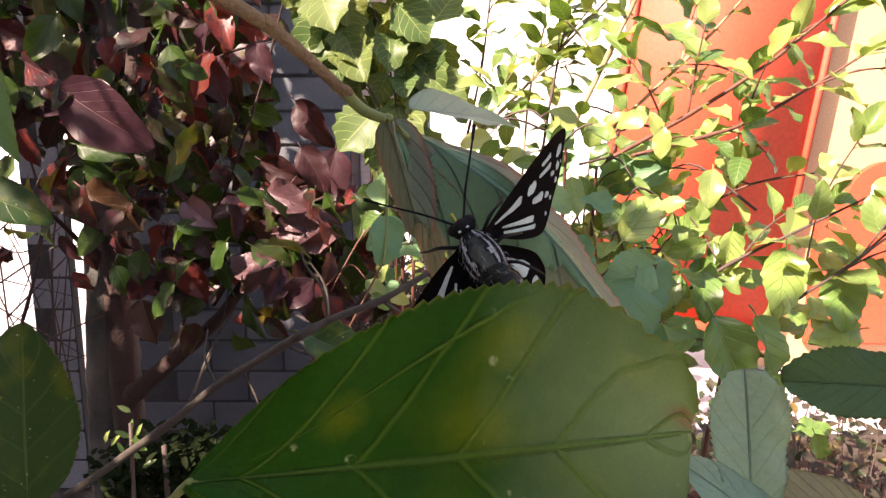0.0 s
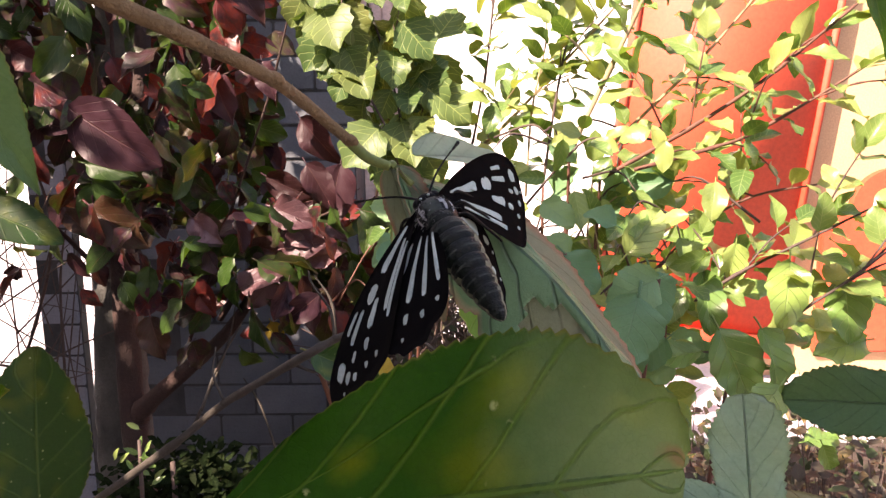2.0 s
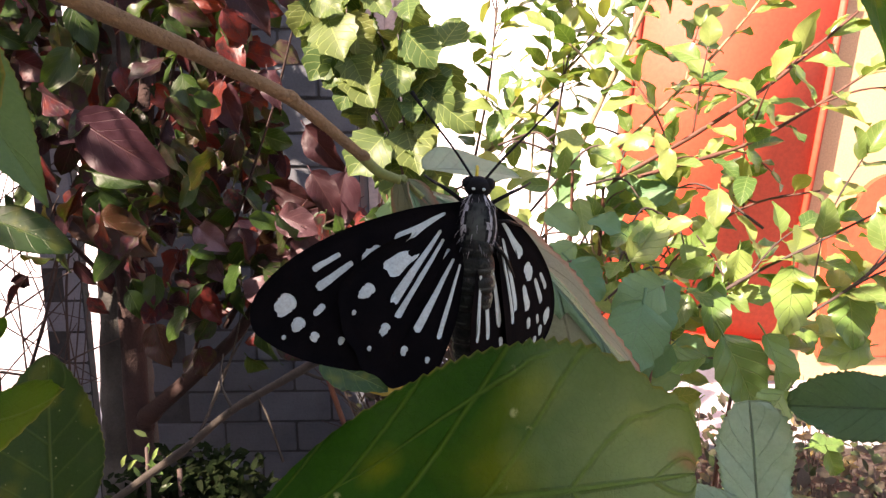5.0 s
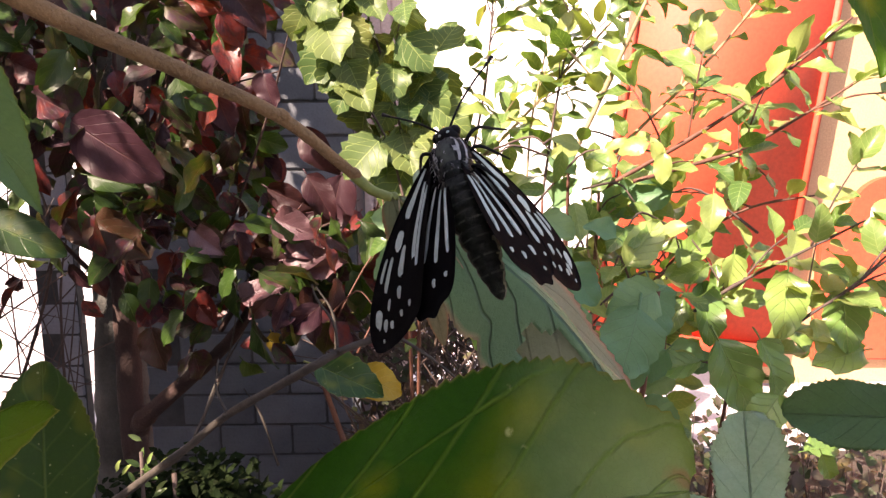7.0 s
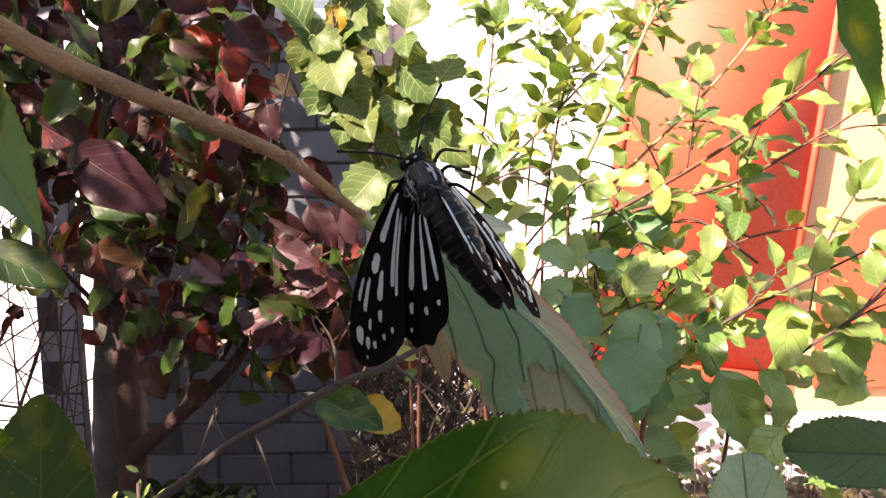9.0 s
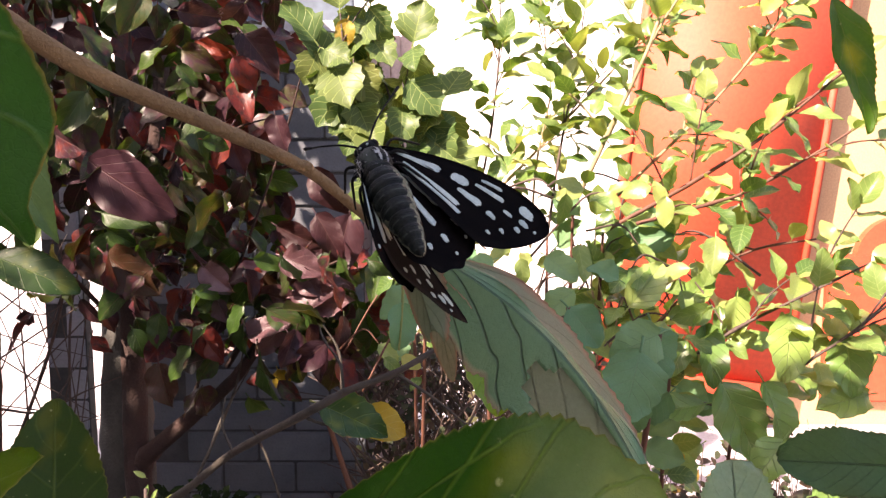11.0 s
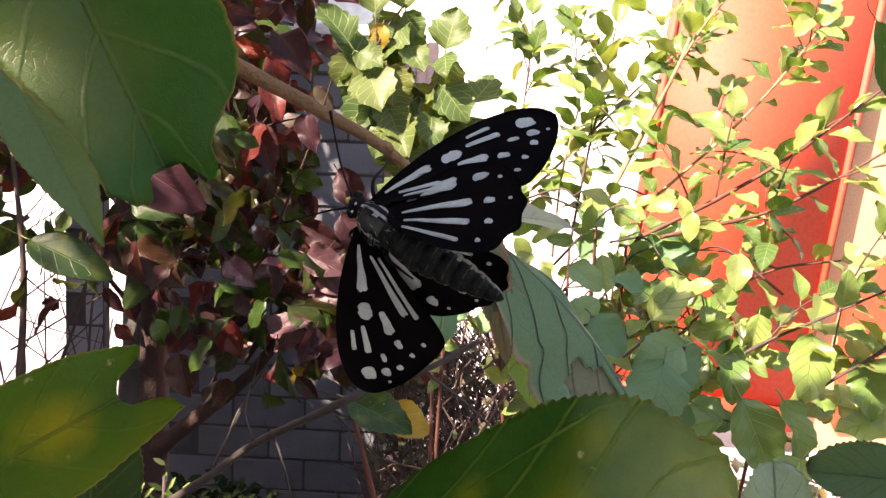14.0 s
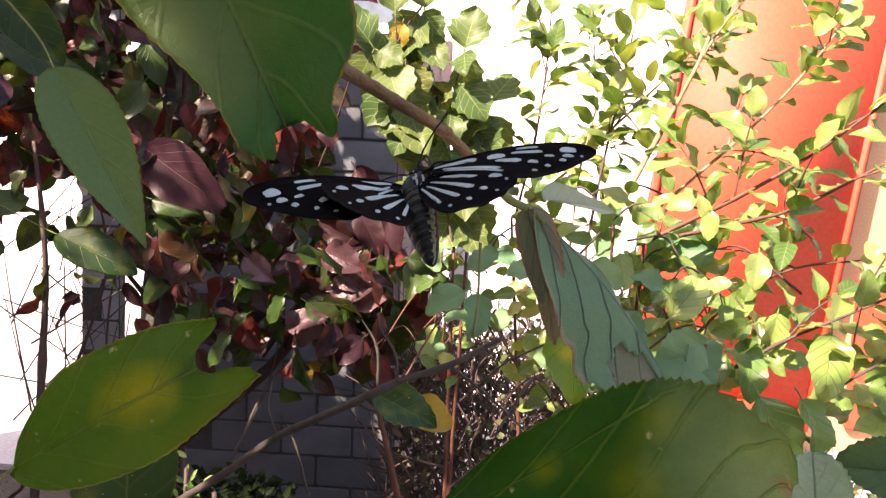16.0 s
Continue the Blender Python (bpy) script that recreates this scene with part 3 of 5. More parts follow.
lobed_leaves = shared_leaves(6, 0.056, 0.052, LOBED_LEAF, teeth=0.12, nv=9, nu=3)
rng = random.Random(5)
for owner, pts, r, mat in (
    (bush, [(0.1474, 0.7934, 0.9931), (0.1948, 0.8038, 1.0893), (0.2306, 0.7926, 1.1714), (0.2566, 0.8000, 1.2397)], 0.0036, TWIG_LIGHT),
    (bush, [(0.2021, 0.7113, 0.9761), (0.2851, 0.7140, 0.9983), (0.3178, 0.6955, 1.0125), (0.3710, 0.6793, 1.0469), (0.4137, 0.6628, 1.0789)], 0.0024, TWIG_RED),
    (bush, [(0.1792, 0.7702, 0.9635), (0.2754, 0.7565, 1.0196), (0.3493, 0.7421, 1.0711), (0.3812, 0.7254, 1.1020), (0.4247, 0.7099, 1.1433)], 0.0028, TWIG_RED),
    (bush, [(0.2078, 0.8348, 1.0020), (0.3054, 0.8450, 1.0940), (0.3552, 0.8313, 1.1525), (0.3838, 0.8160, 1.1967), (0.4115, 0.8204, 1.2370)], 0.0024, TWIG_LIGHT),
    (bush, [(0.0266, 0.8924, 0.9828), (0.0838, 0.8980, 1.0332), (0.1690, 0.8877, 1.1226), (0.2199, 0.8737, 1.1777), (0.2748, 0.8806, 1.2411)], 0.0024, TWIG_LIGHT),
    (bush, [(0.0311, 0.8922, 0.9805), (0.0538, 0.9040, 1.0906), (0.0649, 0.9143, 1.1872), (0.0689, 0.9231, 1.2694)], 0.002, TWIG_DARK),
    (bush, [(0.1230, 0.8392, 0.9525), (0.1386, 0.8500, 1.0530), (0.1578, 0.8608, 1.1535), (0.1741, 0.8708, 1.2468)], 0.002, TWIG_DARK),
    (bush, [(0.1024, 0.8476, 0.9375), (0.1109, 0.8593, 1.0466), (0.1303, 0.8702, 1.1482), (0.1131, 0.8802, 1.2429)], 0.0018, TWIG_LIGHT),
    (lobed_bush, [(-0.0489, 0.8074, 0.9428), (-0.0690, 0.8155, 1.0194), (-0.1019, 0.8122, 1.0848), (-0.1271, 0.8096, 1.1553), (-0.1363, 0.8182, 1.2366)], 0.0018, TWIG_DARK),
    (lobed_bush, [(-0.0321, 0.8289, 0.9551), (-0.0527, 0.8364, 1.0264), (-0.0689, 0.8345, 1.1037), (-0.0950, 0.8331, 1.1861), (-0.1013, 0.8398, 1.2486)], 0.0018, TWIG_DARK),
    (low_shrub, [(0.2371, 0.6942, 0.8143), (0.3024, 0.6799, 0.8664), (0.3636, 0.6641, 0.9044), (0.4206, 0.6480, 0.9403)], 0.0022, TWIG_DARK),
    (bush, [(0.2376, 0.7584, 0.8506), (0.2980, 0.7649, 0.9093), (0.3489, 0.7486, 0.9435), (0.4090, 0.7302, 0.9571)], 0.0024, TWIG_RED),
    (low_shrub, [(0.2782, 0.6286, 0.7633), (0.3407, 0.6359, 0.8296), (0.3803, 0.6202, 0.8693), (0.4210, 0.6049, 0.9130)], 0.0022, TWIG_DARK),
    (bush, [(0.2036, 0.7499, 0.7719), (0.1825, 0.7780, 0.8471), (0.1696, 0.7844, 0.9082), (0.2040, 0.7881, 0.9416)], 0.002, TWIG_LIGHT),
):
    leafy_twig(owner, pts, r, r * 0.45, lobed_leaves if owner is lobed_bush else bush_leaves, 0.05 if mat is TWIG_RED else 0.033, rng, 0.08, 1.0, mat, hang=1.0 if owner is lobed_bush else 0.0)
    for _ in range(4):
        line = smooth_line(pts, 8)
        k = rng.randrange(2, len(line) - 4)
        way = (line[k + 2] - line[k]).normalized() * rng.uniform(0.2, 0.8) + Vector((rng.uniform(-0.8, 0.8), rng.uniform(-0.5, 0.5), rng.uniform(-0.2, 0.9)))
        way = way.normalized() * rng.uniform(0.06, 0.11)
        side = [line[k], line[k] + way * 0.5 + Vector((0, 0, 0.006)), line[k] + way]
        leafy_twig(owner, side, r * 0.5, r * 0.3, lobed_leaves if owner is lobed_bush else bush_leaves, 0.030, rng, 0.25, 0.95, mat, hang=1.0 if owner is lobed_bush else 0.0)

# large low leaves of the bush
wide_leaves = shared_leaves(7, 0.074, 0.044, WIDE_LEAF, nu=4, nv=12, stalk=0.014, wave=0.12, teeth=0.05)
for base, tip, face, size in (
    ((0.1778, 0.6426, 0.8963), (0.2121, 0.6487, 0.9375), (0.2, -0.8, 0.5), 0.75),
    ((0.2594, 0.6599, 0.8747), (0.2634, 0.6325, 0.8258), (0.1, -0.9, 0.4), 0.85),
    ((0.3389, 0.6419, 0.8887), (0.3262, 0.6143, 0.8385), (0.0, -0.6, 0.8), 0.9),
    ((0.2597, 0.6127, 0.8286), (0.2849, 0.5837, 0.7686), (-0.3, -0.7, 0.7), 1.0),
    ((0.3005, 0.6127, 0.8281), (0.3193, 0.5853, 0.7786), (0.3, -0.7, 0.7), 0.9),
    ((0.3920, 0.6395, 0.8713), (0.3875, 0.6112, 0.8162), (-0.3, -0.8, 0.6), 0.85),
    ((0.3088, 0.5857, 0.7814), (0.2728, 0.5613, 0.7538), (0.1, -0.5, 0.9), 0.8),
    ((0.2507, 0.6288, 0.8009), (0.2057, 0.6276, 0.7932), (0.1, -0.6, 0.8), 0.7),
    ((0.2505, 0.7018, 0.8852), (0.2816, 0.7063, 0.9151), (0.1, -0.8, 0.6), 0.7),
    ((0.3032, 0.6839, 0.8997), (0.2967, 0.6770, 0.8526), (0.1, -0.8, 0.6), 0.7),
    ((0.4137, 0.6306, 0.8099), (0.3519, 0.6096, 0.8059), (0.1, -0.6, 0.8), 0.8),
    ((0.2428, 0.6969, 0.7137), (0.2801, 0.6914, 0.6759), (0.1, -0.6, 0.8), 0.6),
):
    put_leaf(low_shrub, rng.choice(wide_leaves), base, tip, face, size)
for _ in range(34):
    base = Vector((rng.uniform(0.22, 0.75), rng.uniform(0.72, 1.0), rng.uniform(0.60, 0.86)))
    out = Vector((rng.uniform(-1, 1), rng.uniform(-0.6, 0.3), rng.uniform(-0.8, 0.3)))
    put_leaf(low_shrub, rng.choice(wide_leaves), base, base + out, (rng.uniform(-0.4, 0.4), -0.6, 0.8), rng.uniform(0.5, 0.8))
dull_leaves = shared_leaves(5, 0.054, 0.042, DULL_LEAF, nu=4, nv=12, stalk=0.012, teeth=0.05, wave=0.10, a=0.5, b=0.7)
for base, tip, face, size in (
    ((0.1582, 0.4821, 0.9048), (0.1005, 0.4589, 0.8854), (0.1, -0.9, 0.4), 0.8),
    ((0.1403, 0.4705, 0.8947), (0.1218, 0.4431, 0.8462), (0.0, -1, 0.3), 1.0),
    ((0.0973, 0.5341, 0.9160), (0.1317, 0.5183, 0.8764), (0.0, -0.8, 0.5), 0.75),
    ((0.1550, 0.4928, 0.9092), (0.1641, 0.4762, 0.8647), (0.3, -0.9, 0.4), 0.8),
    ((0.1259, 0.4774, 0.8736), (0.1394, 0.4605, 0.8267), (-0.4, -0.8, 0.3), 0.8),
    ((0.1041, 0.5460, 0.9284), (0.0704, 0.5419, 0.9006), (-0.2, -0.8, 0.6), 0.6),
    ((0.1526, 0.5871, 0.9321), (0.1172, 0.5901, 0.9528), (0.1, -0.7, 0.7), 0.6),
    ((0.0895, 0.6100, 0.9512), (0.1219, 0.5864, 0.9274), (0.1, -0.9, 0.4), 0.65),
    ((0.1773, 0.5143, 0.8485), (0.1503, 0.5295, 0.8147), (0.2, -0.9, 0.2), 0.7),
    ((-0.0310, 0.5864, 0.9210), (-0.1005, 0.5610, 0.8856), (0.1, -0.7, 0.7), 0.75),
    ((-0.0015, 0.5706, 0.9606), (-0.0616, 0.5662, 0.9329), (-0.2, -0.7, 0.7), 0.6),
    ((0.0400, 0.6311, 0.9458), (-0.0208, 0.6073, 0.9266), (0.2, -0.5, 0.8), 0.6),
):
    put_leaf(dull_shrub, rng.choice(dull_leaves), base, tip, face, size)
put_leaf(dull_shrub, shared_leaves(1, 0.054, 0.030, GREEN_NEAR, nu=5, nv=14, stalk=0.012, teeth=0.05, wave=0.10, fold=0.5)[0], (-0.0899, 0.4271, 0.8675), (-0.0277, 0.4053, 0.8497), (0.1, -0.75, 0.6), 0.9)
put_leaf(dull_shrub, shared_leaves(1, 0.036, 0.022, GREEN_BRIGHT, nu=4, nv=12, stalk=0.006, teeth=0.05, wave=0.10)[0], (0.0131, 0.2256, 0.9679), (0.0167, 0.2132, 0.9385), (0.2, -0.9, 0.3), 0.95)
part("stalk", tube(bmesh.new(), [(-0.0219, 0.2661, 0.9904), (-0.0218, 0.2642, 0.9675), (-0.023, 0.2575, 0.9482)], 0.0007, 0.0005, 6, 6, 0.2, 0.2), STEM_GREEN, dull_shrub)
put_leaf(dull_shrub, dull_leaves[1], (-0.0218, 0.2642, 0.9675), (-0.023, 0.2575, 0.9482), (0.5, -0.8, 0.2), 0.35)
rng_fill = random.Random(77)
lo, hi = Vector((0.0447, 0.7617, 0.6999)), Vector((0.3207, 0.7978, 1.0283))
for k in range(170):
    base = Vector((rng_fill.uniform(lo.x, hi.x), rng_fill.uniform(0.66, 0.95), rng_fill.uniform(lo.z, hi.z)))
    out = Vector((rng_fill.uniform(-1, 1), rng_fill.uniform(-0.6, 0.3), rng_fill.uniform(-0.8, 0.5)))
    if k % 3 == 0:
        part("twig", tube(bmesh.new(), [base - out.normalized() * 0.09 - Vector((0, 0, 0.05)), base - out.normalized() * 0.03, base], 0.0016, 0.0008, 6, 4, 0.2, 0.2), TWIG_DARK, low_shrub)
    put_leaf(low_shrub, rng_fill.choice(bush_leaves if k % 6 else dull_leaves), base, base + out, (rng_fill.uniform(-0.5, 0.5), -0.7, rng_fill.uniform(0.1, 0.9)), rng_fill.uniform(0.6, 1.0))
lo, hi = Vector((-0.0893, 0.8047, 0.7913)), Vector((0.0414, 0.8226, 0.9550))
for k in range(44):
    base = Vector((rng_fill.uniform(lo.x, hi.x), rng_fill.uniform(0.72, 1.0), rng_fill.uniform(lo.z, hi.z)))
    out = Vector((rng_fill.uniform(-1, 1), rng_fill.uniform(-0.6, 0.3), rng_fill.uniform(-0.8, 0.5)))
    if k % 2 == 0:
        part("twig", tube(bmesh.new(), [base - out.normalized() * 0.08 - Vector((0, 0, 0.06)), base - out.normalized() * 0.03, base], 0.0014, 0.0007, 6, 4, 0.2, 0.2), TWIG_RED, dull_shrub)
    put_leaf(dull_shrub, rng_fill.choice(bush_leaves if k % 3 else dull_leaves), base, base + out, (rng_fill.uniform(-0.5, 0.5), -0.7, rng_fill.uniform(0.1, 0.9)), rng_fill.uniform(0.45, 0.8))
fading = shared_leaves(3, 0.035, 0.024, YELLOW_LEAF, nu=3, nv=8)
for base, tip in (((-0.0646, 0.4364, 0.8600), (-0.0373, 0.4351, 0.8460)), ((-0.1263, 0.8168, 1.2229), (-0.1334, 0.8136, 1.1926)), ((-0.2524, 0.9175, 0.7569), (-0.2367, 0.9133, 0.7165)), ((0.2625, 0.7623, 0.6973), (0.2825, 0.7587, 0.6633)), ((0.3041, 0.7210, 0.7799), (0.3167, 0.7190, 0.7608))):
    put_leaf(bush, rng.choice(fading), base, tip, (0.1, -0.8, 0.5))

# bare stems at the foot of the bush
foot = Vector((0.1551, 0.8010, 0.5927))
foot.z = 0.0
for owner, dx, p in (
    (bush, 0.0, (0.1474, 0.7934, 0.9931)), (bush, -0.03, (0.0266, 0.8924, 0.9828)), (bush, -0.02, (0.1230, 0.8392, 0.9525)), (bush, 0.02, (0.1792, 0.7702, 0.9635)),
    (low_shrub, 0.12, (0.2371, 0.6942, 0.8143)), (low_shrub, 0.16, (0.2782, 0.6286, 0.7633)), (lobed_bush, -0.2, (-0.0489, 0.8074, 0.9428)), (lobed_bush, -0.22, (-0.0321, 0.8289, 0.9551)),
    (dull_shrub, 0.04, (0.1582, 0.4821, 0.9048)), (dull_shrub, 0.02, (0.0973, 0.5341, 0.9160)), (dull_shrub, -0.1, (-0.0899, 0.4271, 0.8675)),
):
    p = Vector(p)
    start = foot + Vector((dx, 0.0, 0.0))
    part("stem", tube(bmesh.new(), [start, start.lerp(p, 0.5) + Vector((0, 0.05, -0.06)), start.lerp(p, 0.85) + Vector((0, 0.02, -0.02)), p], 0.0036, 0.0018, 7, 6, 0.2, 0.2), TWIG_RED, owner)

# the dogwood: trunks, limbs and hanging leaves
dogwood = thing("dogwood_tree", (0, 0, 0), "dogwood with purple-red autumn leaves and grey trunk", "tree")
rng = random.Random(8)
part("trunk", tube(bmesh.new(), [(-0.60, 1.16, 0.0), (-0.5950, 1.1500, 0.44), (-0.5945, 1.1550, 0.601), (-0.5944, 1.1667, 0.7427), (-0.5981, 1.1801, 0.8439), (-0.6014, 1.1975, 0.9755), (-0.6184, 1.2799, 1.2165), (-0.62, 1.30, 1.5449)], 0.052, 0.026, 14, 6, 0.12), TRUNK_BARK, dogwood)
part("trunk", tube(bmesh.new(), [(-0.53, 1.12, 0.0), (-0.5394, 1.0792, 0.4625), (-0.5511, 1.1000, 0.6761), (-0.5540, 1.1100, 0.812), (-0.5500, 1.1300, 0.9073), (-0.5132, 1.1141, 1.0070), (-0.4823, 1.1219, 1.2674)], 0.024, 0.012, 12, 6, 0.12), TRUNK_RED, dogwood, "dark reddish trunk")
for pts, r in (
    ([(-0.5400, 1.0900, 0.5350), (-0.5145, 1.0634, 0.5712), (-0.4218, 1.0335, 0.6497), (-0.3434, 1.0025, 0.7193), (-0.2734, 0.9735, 0.8111)], 0.019),
    ([(-0.5494, 1.1348, 0.9195), (-0.4446, 1.0516, 1.0781), (-0.3877, 1.0183, 1.2354)], 0.0035),
    ([(-0.5423, 1.1369, 0.9389), (-0.5113, 1.0542, 1.1055), (-0.4934, 1.0234, 1.2874)], 0.006),
    ([(-0.5374, 1.1369, 0.9388), (-0.5424, 1.0561, 1.1237), (-0.5487, 1.0233, 1.2880)], 0.005),
    ([(-0.4330, 1.0585, 0.6713), (-0.3322, 0.9805, 0.8795), (-0.2489, 0.9509, 1.0703), (-0.2003, 0.9365, 1.2159)], 0.003),
    ([(-0.5227, 1.1141, 1.0071), (-0.3467, 1.0040, 1.0996), (-0.2321, 0.9570, 1.1263)], 0.0025),
    ([(-0.3592, 1.0153, 0.7352), (-0.2643, 0.9789, 0.8618), (-0.1552, 0.9448, 0.9155)], 0.005),
    ([(-0.6136, 1.1693, 0.7737), (-0.6458, 1.0798, 0.8785), (-0.6549, 0.9842, 0.9255)], 0.005),
):
    part("limb", tube(bmesh.new(), pts, r, r * 0.35, 8, 6, 0.15, 0.15), TRUNK_RED, dogwood)
green_leaves = shared_leaves(5, 0.080, 0.047, DOGWOOD_GREEN, nu=3, nv=9, teeth=0.0, a=0.6, b=0.9)
red_leaves = shared_leaves(12, 0.082, 0.050, RED_LEAF, nu=3, nv=9, teeth=0.0, a=0.6, b=0.9)
for n, (cx, cz, sx, sz, y0, y1) in (
    (120, (-0.52, 1.22, 0.28, 0.16, 0.85, 1.2)),
    (52, (-0.28, 1.20, 0.13, 0.12, 0.85, 1.05)),
    (84, (-0.54, 1.02, 0.26, 0.12, 0.85, 1.2)),
    (64, (-0.32, 1.0, 0.16, 0.12, 0.9, 1.15)),
    (50, (-0.48, 0.90, 0.20, 0.09, 0.9, 1.15)),
    (60, (-0.30, 0.87, 0.17, 0.09, 0.85, 1.1)),
    (80, (-0.16, 0.88, 0.11, 0.11, 0.84, 1.1)),
    (30, (-0.26, 0.78, 0.14, 0.06, 0.84, 1.1)),
    (90, (-0.90, 1.2, 0.16, 0.2, 0.95, 1.3)),
):
    for _ in range(n):
        base = Vector((cx + sx * rng.uniform(-1, 1), rng.uniform(y0, y1), cz + sz * rng.uniform(-1, 1)))
        way = Vector((rng.uniform(-0.9, 0.9), rng.uniform(-0.5, 0.5), rng.uniform(-1.2, -0.1)))
        if base.x > -0.30 and base.z > 0.94:
            continue
        face = Vector((rng.uniform(-0.8, 0.8), rng.uniform(-1.0, -0.1), rng.uniform(-0.45, 0.7)))
        put_leaf(dogwood, rng.choice(green_leaves if rng.random() < 0.18 else red_leaves), base, base + way, face, rng.uniform(0.45, 0.92))
inner = bmesh.new()
for _ in range(620):
    base = Vector((rng.uniform(-1.0, -0.12), rng.uniform(1.1, 1.4), rng.uniform(0.88, 1.45)))
    if base.z < 0.95 + 0.25 * abs(base.x + 0.5) or base.x > -0.30:
        continue
    way = Vector((rng.uniform(-0.9, 0.9), rng.uniform(-0.5, 0.5), rng.uniform(-1.2, 0.0)))
    leaf_bm(rng.uniform(0.05, 0.085), 0.045, 2, 5, 0.2, 0.2, 0.08, bm=inner, m=leaf_pose(base, base + way, (rng.uniform(-0.8, 0.8), -0.8, rng.uniform(-0.1, 0.8))))
tagged(part("inner_foliage", inner, RED_LEAF, dogwood), kind="stuff")
# one large purple leaf hangs before the others
big_red = mesh_of(leaf_bm(0.125, 0.075, nu=4, nv=12, fold=0.2, droop=0.2, wave=0.05, seed=3), "leaf")
big_red.materials.append(PURPLE_LEAF)
big_red.shade_smooth()
put_leaf(dogwood, big_red, (-0.4497, 0.8045, 1.0527), (-0.3421, 0.7800, 0.9810), (0.1, -1.0, -0.1))


# the leaves that hang in front, by colour
def hanging(material, rows, width=0.62, towards=(0.0, -1.0, 0.0)):
    shapes = shared_leaves(4, 1.0, width, material, nu=5, nv=12, teeth=0.0, a=0.6, b=0.95, stalk=0.16, wave=0.14, droop=0.3, fold=0.45)
    for base, tip in rows:
        base, tip = Vector(base), Vector(tip)
        face = Vector(towards) + Vector((rng.uniform(-0.4, 0.4), 0.0, rng.uniform(-0.4, 0.4)))
        put_leaf(dogwood, rng.choice(shapes), base, tip, face, (tip - base).length * rng.uniform(0.7, 0.95))


hanging(PURPLE_LEAF, (
    ((-0.3116, 0.9119, 1.1005), (-0.2826, 0.8874, 1.0293)),
    ((-0.2448, 0.9144, 1.1186), (-0.2265, 0.8906, 1.0532)),
    ((-0.2541, 0.9441, 0.9626), (-0.1791, 0.9239, 0.923)),
    ((-0.1911, 0.9163, 0.9805), (-0.1489, 0.8927, 0.9156)),
    ((-0.5719, 0.9814, 1.2474), (-0.5011, 0.9631, 1.2223)),
    ((-0.2971, 0.9503, 1.238), (-0.2279, 0.9251, 1.1609)),
    ((-0.3806, 0.9715, 1.1702), (-0.3233, 0.9523, 1.1394)),
    ((-0.152, 0.9665, 0.9781), (-0.1754, 0.9376, 0.8742)),
    ((-0.4455, 1.0002, 1.2357), (-0.488, 0.9783, 1.1846)),
    ((-0.2088, 0.9752, 1.0443), (-0.1578, 0.9514, 0.9787)),
))
hanging(MAUVE_LEAF, (
    ((-0.2307, 0.8966, 0.8321), (-0.277, 0.874, 0.7762)),
    ((-0.2797, 0.9316, 0.8684), (-0.2041, 0.9131, 0.8421)),
    ((-0.1803, 0.8719, 0.7974), (-0.1834, 0.8495, 0.7429)),
    ((-0.1716, 0.9634, 0.8788), (-0.2311, 0.9432, 0.841)),
))
hanging(MAUVE_LEAF, (
    ((-0.2341, 0.8886, 0.9238), (-0.159, 0.8651, 0.8978)),
    ((-0.2218, 0.8931, 0.8663), (-0.1416, 0.8751, 0.8818)),
    ((-0.1921, 0.9031, 0.8501), (-0.1276, 0.8857, 0.8703)),
    ((-0.3421, 0.8865, 0.9095), (-0.2959, 0.8618, 0.8749)),
    ((-0.2832, 0.886, 0.8134), (-0.2252, 0.8695, 0.8406)),
    ((-0.3329, 0.9046, 0.8634), (-0.3087, 0.8789, 0.8211)),
    ((-0.1585, 0.8854, 0.8991), (-0.1241, 0.8625, 0.8779)),
    ((-0.2172, 0.8979, 0.9023), (-0.1774, 0.8728, 0.865)),
), 0.7, (-0.4, -0.9, 0.55))
hanging(WINE_LEAF, (
    ((-0.4802, 0.8888, 0.9283), (-0.4, 0.8659, 0.869)),
    ((-0.425, 0.9179, 0.7662), (-0.4011, 0.8926, 0.6895)),
    ((-0.3616, 0.9364, 0.9056), (-0.3056, 0.916, 0.8648)),
    ((-0.6153, 0.9679, 1.1454), (-0.5464, 0.9483, 1.111)),
    ((-0.2933, 0.9563, 0.9023), (-0.257, 0.9344, 0.8512)),
    ((-0.5408, 0.9833, 0.8811), (-0.574, 0.974, 0.9251)),
    ((-0.3684, 1.0056, 1.0474), (-0.4052, 0.9861, 1.0142)),
), 0.7)
hanging(SCARLET_LEAF, (
    ((-0.355, 0.9219, 0.7957), (-0.3261, 0.9026, 0.7641)),
    ((-0.407, 0.9318, 1.0998), (-0.3778, 0.9123, 1.066)),
    ((-0.3797, 0.9805, 1.2383), (-0.3184, 0.9612, 1.2064)),
    ((-0.2892, 0.916, 0.903), (-0.2656, 0.896, 0.8659)),
), 0.7)
hanging(DOGWOOD_GREEN, (
    ((-0.424, 0.9272, 0.8367), (-0.4261, 0.9043, 0.7781)),
    ((-0.6006, 1.0063, 1.207), (-0.633, 0.9854, 1.1639)),
    ((-0.4855, 0.8964, 0.9853), (-0.4099, 0.8793, 0.9699)),
    ((-0.3728, 0.9383, 0.8438), (-0.3265, 0.9256, 0.8618)),
))

